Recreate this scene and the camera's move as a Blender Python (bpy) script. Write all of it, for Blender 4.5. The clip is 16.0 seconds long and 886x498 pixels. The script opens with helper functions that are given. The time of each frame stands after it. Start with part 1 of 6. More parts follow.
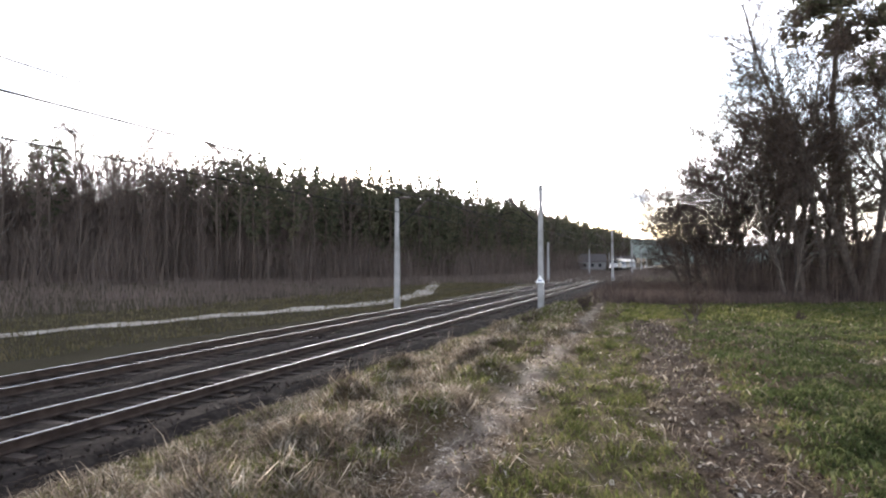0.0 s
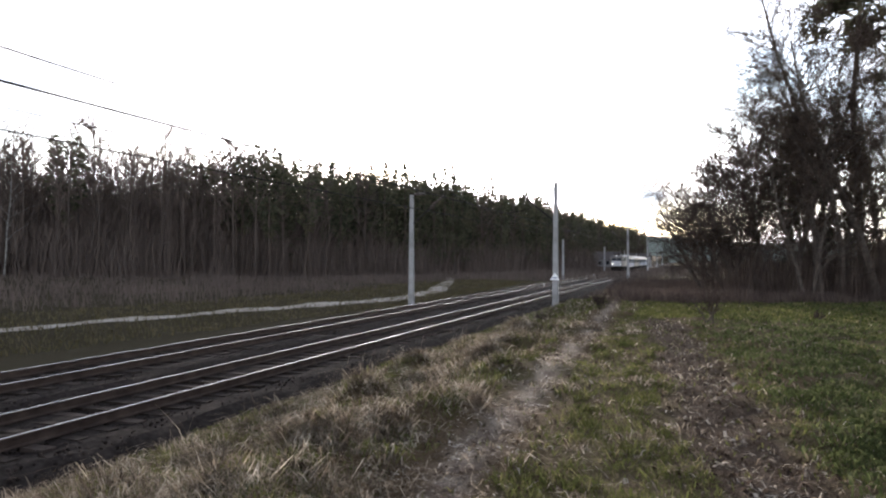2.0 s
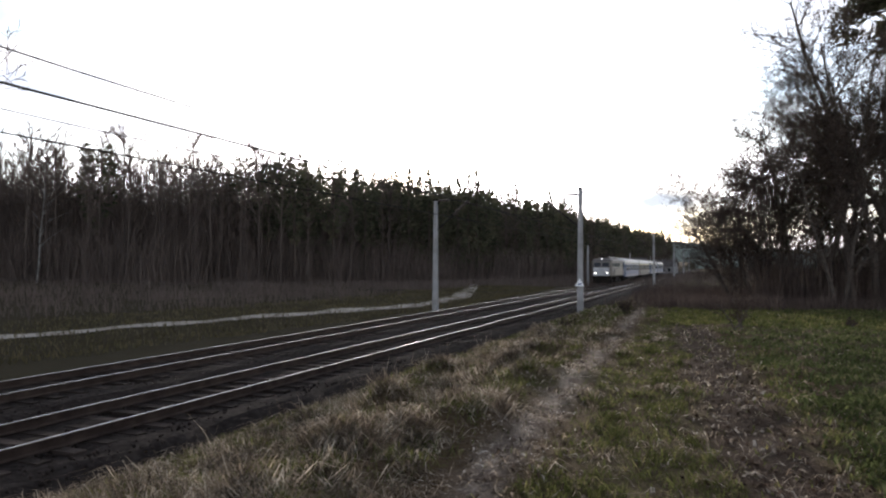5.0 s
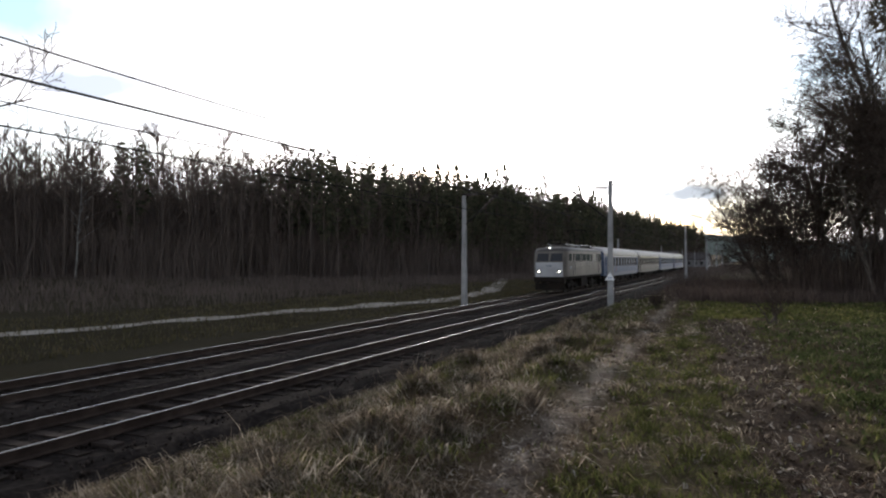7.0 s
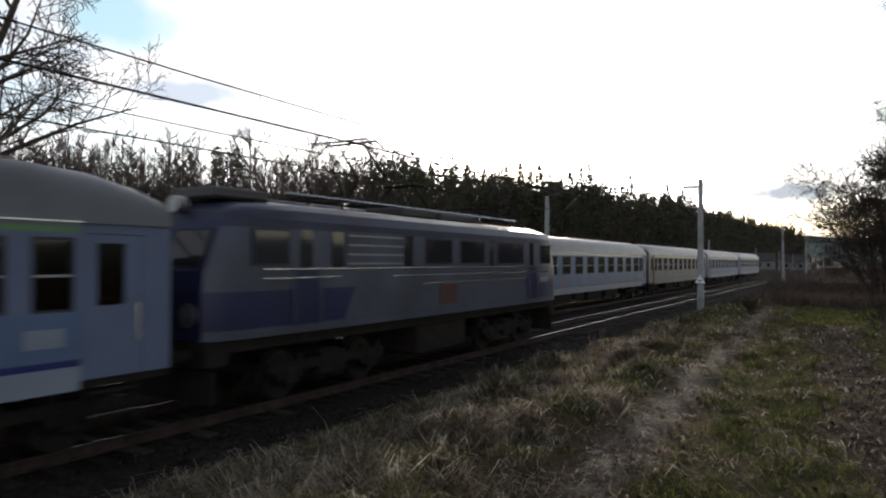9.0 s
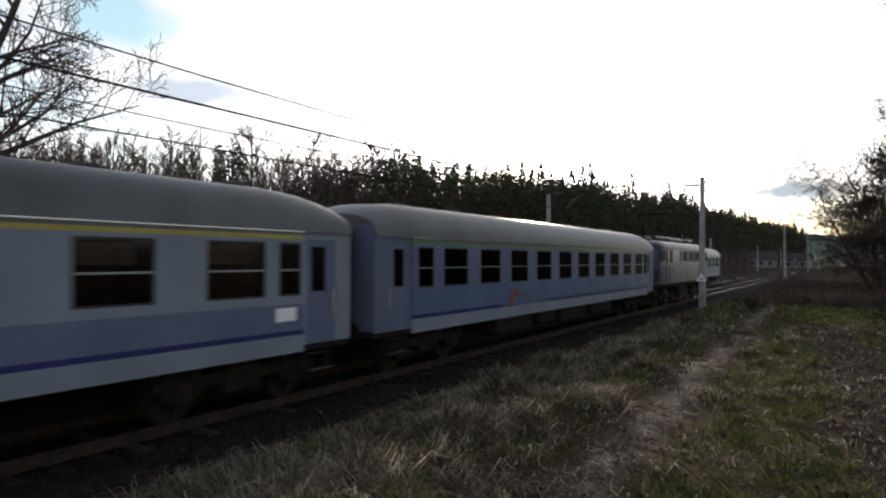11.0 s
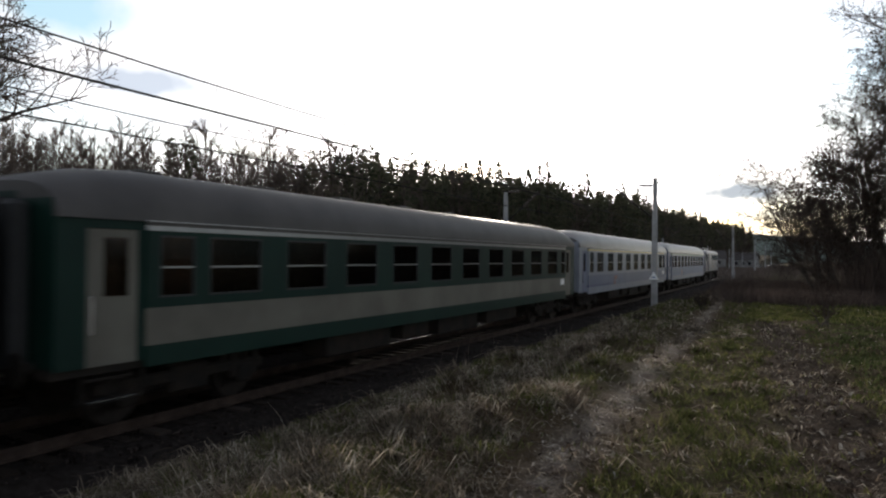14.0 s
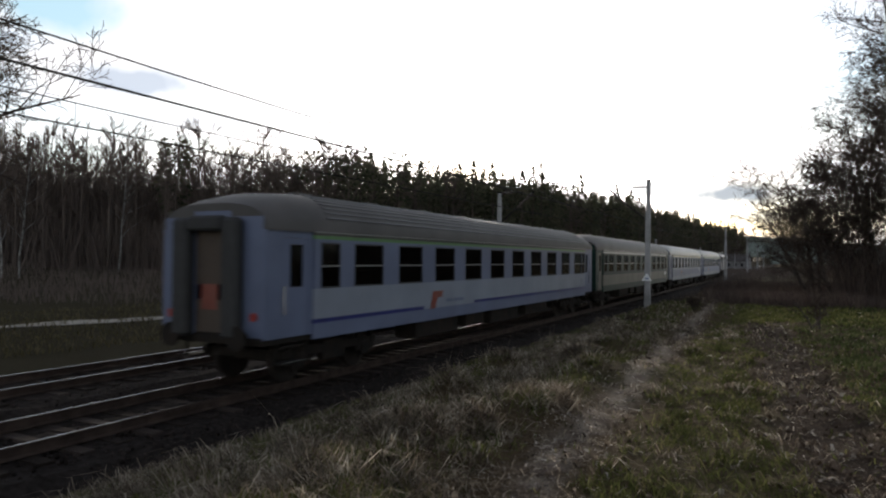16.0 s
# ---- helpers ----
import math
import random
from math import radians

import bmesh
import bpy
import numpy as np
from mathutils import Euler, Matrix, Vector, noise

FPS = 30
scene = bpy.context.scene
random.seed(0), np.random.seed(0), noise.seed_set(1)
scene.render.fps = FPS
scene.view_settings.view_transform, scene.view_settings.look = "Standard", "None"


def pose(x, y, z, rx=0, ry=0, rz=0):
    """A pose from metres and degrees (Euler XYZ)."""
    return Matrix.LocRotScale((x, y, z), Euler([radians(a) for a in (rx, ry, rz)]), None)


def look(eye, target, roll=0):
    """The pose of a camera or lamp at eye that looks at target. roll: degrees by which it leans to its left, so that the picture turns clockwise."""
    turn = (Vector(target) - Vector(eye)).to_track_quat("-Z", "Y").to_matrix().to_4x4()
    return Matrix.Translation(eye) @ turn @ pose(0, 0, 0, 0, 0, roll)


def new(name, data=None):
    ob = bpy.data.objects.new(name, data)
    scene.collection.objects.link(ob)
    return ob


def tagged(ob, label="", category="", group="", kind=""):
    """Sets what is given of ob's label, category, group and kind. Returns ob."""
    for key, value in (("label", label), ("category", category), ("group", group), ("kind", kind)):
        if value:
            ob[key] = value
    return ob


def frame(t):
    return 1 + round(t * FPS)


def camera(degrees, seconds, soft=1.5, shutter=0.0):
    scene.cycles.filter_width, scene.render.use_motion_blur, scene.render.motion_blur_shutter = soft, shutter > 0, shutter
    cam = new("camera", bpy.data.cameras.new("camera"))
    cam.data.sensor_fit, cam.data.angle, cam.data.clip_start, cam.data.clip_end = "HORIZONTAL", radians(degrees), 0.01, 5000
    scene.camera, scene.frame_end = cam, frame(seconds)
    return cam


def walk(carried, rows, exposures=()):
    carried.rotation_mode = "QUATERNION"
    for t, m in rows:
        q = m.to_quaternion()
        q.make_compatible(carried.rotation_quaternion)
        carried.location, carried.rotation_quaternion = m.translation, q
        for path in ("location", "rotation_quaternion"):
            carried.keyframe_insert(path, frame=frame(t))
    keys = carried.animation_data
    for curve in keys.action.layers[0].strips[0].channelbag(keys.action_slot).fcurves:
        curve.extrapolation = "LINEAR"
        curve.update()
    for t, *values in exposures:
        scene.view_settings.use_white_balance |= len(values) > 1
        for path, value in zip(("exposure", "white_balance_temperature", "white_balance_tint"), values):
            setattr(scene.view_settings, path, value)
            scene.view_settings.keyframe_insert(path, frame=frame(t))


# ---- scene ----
# World: the two tracks run along +Y, rail tops lie at z = 0, the eye stands at x = 0, y = 0.
cam = camera(66.3, 16.0, soft=2.2, shutter=0.3)

EYE = 2.60
# seconds, yaw, pitch, roll of the hand-held pan
PAN = [
    (0.0, 18.21, 1.25, 0.35), (0.5, 18.69, 1.14, -0.20), (1.0, 18.80, 0.72, -0.36), (1.5, 18.75, 0.90, 0.06),
    (2.0, 19.43, 0.97, 0.00), (2.5, 19.33, 1.10, -0.51), (3.0, 19.41, 1.15, 0.07), (3.5, 19.82, 1.21, -0.14),
    (4.0, 20.47, 1.34, -0.01), (5.2, 21.60, 1.50, -0.05), (6.5, 22.94, 1.61, -0.10), (7.0, 23.88, 1.03, 0.33),
    (7.5, 24.86, 1.16, 0.32), (8.0, 26.99, 1.20, 0.35), (8.5, 28.57, 1.16, 0.03), (9.0, 30.80, 1.11, -0.03),
    (10.2, 31.30, 1.00, -0.05), (11.5, 30.43, 0.86, -0.09), (12.0, 29.87, 0.73, -0.22), (12.5, 29.16, 0.74, -0.42),
    (13.0, 28.14, 0.75, -0.63), (13.5, 27.79, 0.73, -0.48), (14.0, 27.33, 0.74, -0.42), (14.5, 27.34, 0.70, -0.34),
    (15.0, 27.26, 0.67, -0.43), (15.5, 26.89, 0.75, -0.39), (16.0, 26.80, 0.82, -0.54),
]
EXPOSURES = [(0.0, 2.95, 6800, 16), (1.5, 2.52, 6800, 16), (4.0, 1.95, 6800, 16), (7.0, 1.42, 6850, 14), (9.0, 1.22, 6950, 12),
             (12.5, 1.16, 6950, 12), (16.0, 1.16, 6950, 12)]
walk(cam, [(t, pose(0, 0, EYE, 90 + p, r, y)) for t, y, p, r in PAN], EXPOSURES)

# ---- sky and sun ----
SUN_AZ, SUN_EL = radians(21.8), radians(9.3)   # to the left of +Y; just over the tree tops
SUN_DIR = Vector((-math.sin(SUN_AZ) * math.cos(SUN_EL), math.cos(SUN_AZ) * math.cos(SUN_EL), math.sin(SUN_EL)))


def make_world():
    w = bpy.data.worlds.new("sky")
    scene.world = w
    w.use_nodes = True
    nt = w.node_tree
    nt.nodes.clear()
    out = nt.nodes.new("ShaderNodeOutputWorld")
    bg = nt.nodes.new("ShaderNodeBackground")
    sky = nt.nodes.new("ShaderNodeTexSky")
    sky.sky_type = "NISHITA"
    sky.sun_disc = False
    sky.sun_elevation, sky.sun_rotation = SUN_EL, -SUN_AZ
    sky.air_density, sky.dust_density, sky.ozone_density = 1.0, 0.6, 2.0
    # broken thin cloud over the blue
    tc = nt.nodes.new("ShaderNodeTexCoord")
    mp = nt.nodes.new("ShaderNodeMapping")
    mp.inputs["Scale"].default_value = (1.6, 1.6, 7.0)
    nz = nt.nodes.new("ShaderNodeTexNoise")
    nz.inputs["Scale"].default_value, nz.inputs["Detail"].default_value = 1.7, 6.0
    ramp = nt.nodes.new("ShaderNodeValToRGB")
    ramp.color_ramp.elements[0].position, ramp.color_ramp.elements[1].position = 0.30, 0.56
    # cloud takes the brightness of the sky behind it, greyed and a little lighter
    grey = nt.nodes.new("ShaderNodeRGBToBW")
    lift = nt.nodes.new("ShaderNodeMixRGB")
    lift.blend_type = "MULTIPLY"
    lift.inputs[0].default_value = 1.0
    lift.inputs[2].default_value = (1.18, 1.2, 1.27, 1)
    mix = nt.nodes.new("ShaderNodeMixRGB")
    sc = nt.nodes.new("ShaderNodeMath")
    sc.operation = "MULTIPLY"
    sc.inputs[1].default_value = 0.88
    L = nt.links.new
    L(tc.outputs["Generated"], mp.inputs[0])
    L(mp.outputs[0], nz.inputs["Vector"])
    L(nz.outputs[0], ramp.inputs[0])
    L(ramp.outputs[0], sc.inputs[0])
    L(sc.outputs[0], mix.inputs[0])
    L(sky.outputs[0], grey.inputs[0])
    L(grey.outputs[0], lift.inputs[1])
    L(sky.outputs[0], mix.inputs[1])
    L(lift.outputs[0], mix.inputs[2])
    last = mix.outputs[0]
    # single clouds and a blue gap: azimuth left of +Y, height, half width, half height (degrees), colour, strength
    for az, el, hw, hh, colour, amount in ((4.6, 5.3, 5.2, 1.15, (1.55, 1.85, 2.2), 0.97), (9.0, 5.7, 3.2, 0.75, (3.2, 3.6, 4.0), 0.8), (3.0, 3.4, 6.0, 0.5, (2.9, 3.3, 3.7), 0.6),
                                           (50.9, 13.2, 5.6, 1.3, (2.1, 2.5, 3.1), 0.9), (46.5, 10.6, 6.0, 0.9, (3.0, 3.3, 3.8), 0.6), (57.0, 18.0, 5.0, 2.6, (1.4, 2.7, 3.5), 0.75), (62.0, 12.0, 5.0, 1.6, (2.6, 3.3, 3.9), 0.7)):
        az, el = radians(az), radians(el)
        c = Vector((-math.sin(az) * math.cos(el), math.cos(az) * math.cos(el), math.sin(el)))
        side = Vector((math.cos(az), math.sin(az), 0))
        up = side.cross(c)
        dots = []
        for v, half in ((side, hw), (up, hh)):
            d = nt.nodes.new("ShaderNodeVectorMath")
            d.operation = "DOT_PRODUCT"
            d.inputs[1].default_value = v / math.sin(radians(half))
            L(tc.outputs["Generated"], d.inputs[0])
            off = nt.nodes.new("ShaderNodeMath")
            off.operation = "SUBTRACT"
            off.inputs[1].default_value = c.dot(v) / math.sin(radians(half))
            L(d.outputs["Value"], off.inputs[0])
            sq = nt.nodes.new("ShaderNodeMath")
            sq.operation = "MULTIPLY"
            L(off.outputs[0], sq.inputs[0])
            L(off.outputs[0], sq.inputs[1])
            dots.append(sq.outputs[0])
        r2 = nt.nodes.new("ShaderNodeMath")
        L(dots[0], r2.inputs[0])
        L(dots[1], r2.inputs[1])
        rag = nt.nodes.new("ShaderNodeTexNoise")
        rag.inputs["Scale"].default_value, rag.inputs["Detail"].default_value = 16.0, 5.0
        L(tc.outputs["Generated"], rag.inputs["Vector"])
        e = nt.nodes.new("ShaderNodeMath")
        e.operation = "MULTIPLY_ADD"
        e.inputs[1].default_value = 1.3
        L(rag.outputs[0], e.inputs[0])
        L(r2.outputs[0], e.inputs[2])
        fade = nt.nodes.new("ShaderNodeMapRange")
        fade.inputs["From Min"].default_value, fade.inputs["From Max"].default_value = 1.65, 0.85
        fade.inputs["To Min"].default_value, fade.inputs["To Max"].default_value = 0.0, amount
        L(e.outputs[0], fade.inputs["Value"])
        m = nt.nodes.new("ShaderNodeMixRGB")
        m.inputs[2].default_value = (*colour, 1)
        L(fade.outputs[0], m.inputs[0])
        L(last, m.inputs[1])
        last = m.outputs[0]
    L(last, bg.inputs[0])
    bg.inputs[1].default_value = 0.13
    L(bg.outputs[0], out.inputs[0])


make_world()
sun = new("sun", bpy.data.lights.new("sun", "SUN"))
sun.data.energy, sun.data.angle, sun.data.color = 2.0, radians(0.9), (1.0, 0.92, 0.82)
sun.matrix_world = look((0, 0, 0), -SUN_DIR)


# ---- materials ----
def material(name, base, rough=0.6, metal=0.0, second=None, scale=6.0, grain=60.0, var=0.35, bump=0.15, spec=0.5, island=False, piece=False):
    """A surface with broad stains (second colour), fine grain in the relief and, if asked, a shade for each piece."""
    m = bpy.data.materials.new(name)
    m.use_nodes = True
    nt = m.node_tree
    b = nt.nodes["Principled BSDF"]
    L = nt.links.new
    b.inputs["Roughness"].default_value, b.inputs["Metallic"].default_value = rough, metal
    b.inputs["Specular IOR Level"].default_value = spec
    tc = nt.nodes.new("ShaderNodeTexCoord")
    n1, n2 = nt.nodes.new("ShaderNodeTexNoise"), nt.nodes.new("ShaderNodeTexNoise")
    for n, s in ((n1, scale), (n2, grain)):
        n.inputs["Scale"].default_value, n.inputs["Detail"].default_value = s, 4.0
        L(tc.outputs["Object"], n.inputs["Vector"])
    ramp = nt.nodes.new("ShaderNodeValToRGB")
    second = second or tuple(c * (1 - var) for c in base)
    ramp.color_ramp.elements[0].position, ramp.color_ramp.elements[1].position = 0.35, 0.68
    ramp.color_ramp.elements[0].color, ramp.color_ramp.elements[1].color = (*second, 1), (*base, 1)
    src = n1.outputs[0]
    if island or piece:
        info = nt.nodes.new("ShaderNodeNewGeometry" if island else "ShaderNodeObjectInfo")
        mx = nt.nodes.new("ShaderNodeMath")
        mx.operation = "MULTIPLY_ADD"
        mx.inputs[1].default_value, mx.inputs[2].default_value = 0.7, -0.35
        ad = nt.nodes.new("ShaderNodeMath")
        L(info.outputs["Random Per Island" if island else "Random"], mx.inputs[0])
        L(mx.outputs[0], ad.inputs[0])
        L(n1.outputs[0], ad.inputs[1])
        src = ad.outputs[0]
    L(src, ramp.inputs[0])
    L(ramp.outputs[0], b.inputs["Base Color"])
    if bump:
        bp = nt.nodes.new("ShaderNodeBump")
        bp.inputs["Strength"].default_value, bp.inputs["Distance"].default_value = bump, 0.02
        L(n2.outputs[0], bp.inputs["Height"])
        L(bp.outputs[0], b.inputs["Normal"])
    return m


def glass_material(name, tint, gloss=0.06):
    m = bpy.data.materials.new(name)
    m.use_nodes = True
    nt = m.node_tree
    nt.nodes.clear()
    L = nt.links.new
    out = nt.nodes.new("ShaderNodeOutputMaterial")
    tr, gl, mix, fr = (nt.nodes.new("ShaderNode" + k) for k in ("BsdfTransparent", "BsdfGlossy", "MixShader", "Fresnel"))
    tr.inputs[0].default_value = (*tint, 1)
    gl.inputs["Roughness"].default_value = gloss
    fr.inputs[0].default_value = 1.45
    L(fr.outputs[0], mix.inputs[0])
    L(tr.outputs[0], mix.inputs[1])
    L(gl.outputs[0], mix.inputs[2])
    L(mix.outputs[0], out.inputs[0])
    return m


def lamp_material(name, colour, strength):
    m = bpy.data.materials.new(name)
    m.use_nodes = True
    b = m.node_tree.nodes["Principled BSDF"]
    b.inputs["Emission Color"].default_value, b.inputs["Emission Strength"].default_value = (*colour, 1), strength
    return m


def ramp_blades(name, colours, patch=0.8, translucent=0.35):
    """Blades, twigs or leaves: every island takes its own shade from a ramp, and some light passes through."""
    m = bpy.data.materials.new(name)
    m.use_nodes = True
    nt = m.node_tree
    nt.nodes.clear()
    L = nt.links.new
    out = nt.nodes.new("ShaderNodeOutputMaterial")
    geo = nt.nodes.new("ShaderNodeNewGeometry")
    ramp = nt.nodes.new("ShaderNodeValToRGB")
    el = ramp.color_ramp.elements
    while len(el) < len(colours):
        el.new(0.5)
    for i, c in enumerate(colours):
        el[i].position, el[i].color = i / (len(colours) - 1), (*c, 1)
    df, tl, mix = (nt.nodes.new("ShaderNode" + k) for k in ("BsdfDiffuse", "BsdfTranslucent", "MixShader"))
    mix.inputs[0].default_value = translucent
    tc = nt.nodes.new("ShaderNodeTexCoord")
    nz = nt.nodes.new("ShaderNodeTexNoise")
    nz.inputs["Scale"].default_value, nz.inputs["Detail"].default_value = patch, 3.0
    L(tc.outputs["Object"], nz.inputs["Vector"])
    ma, mb = nt.nodes.new("ShaderNodeMath"), nt.nodes.new("ShaderNodeMath")
    ma.operation = mb.operation = "MULTIPLY_ADD"
    ma.inputs[1].default_value, ma.inputs[2].default_value = 1.9, -0.80
    mb.inputs[1].default_value = 0.75
    L(nz.outputs[0], ma.inputs[0])
    L(geo.outputs["Random Per Island"], mb.inputs[0])
    L(ma.outputs[0], mb.inputs[2])
    L(mb.outputs[0], ramp.inputs[0])
    L(ramp.outputs[0], df.inputs[0])
    L(ramp.outputs[0], tl.inputs[0])
    L(df.outputs[0], mix.inputs[1])
    L(tl.outputs[0], mix.inputs[2])
    L(mix.outputs[0], out.inputs[0])
    return m


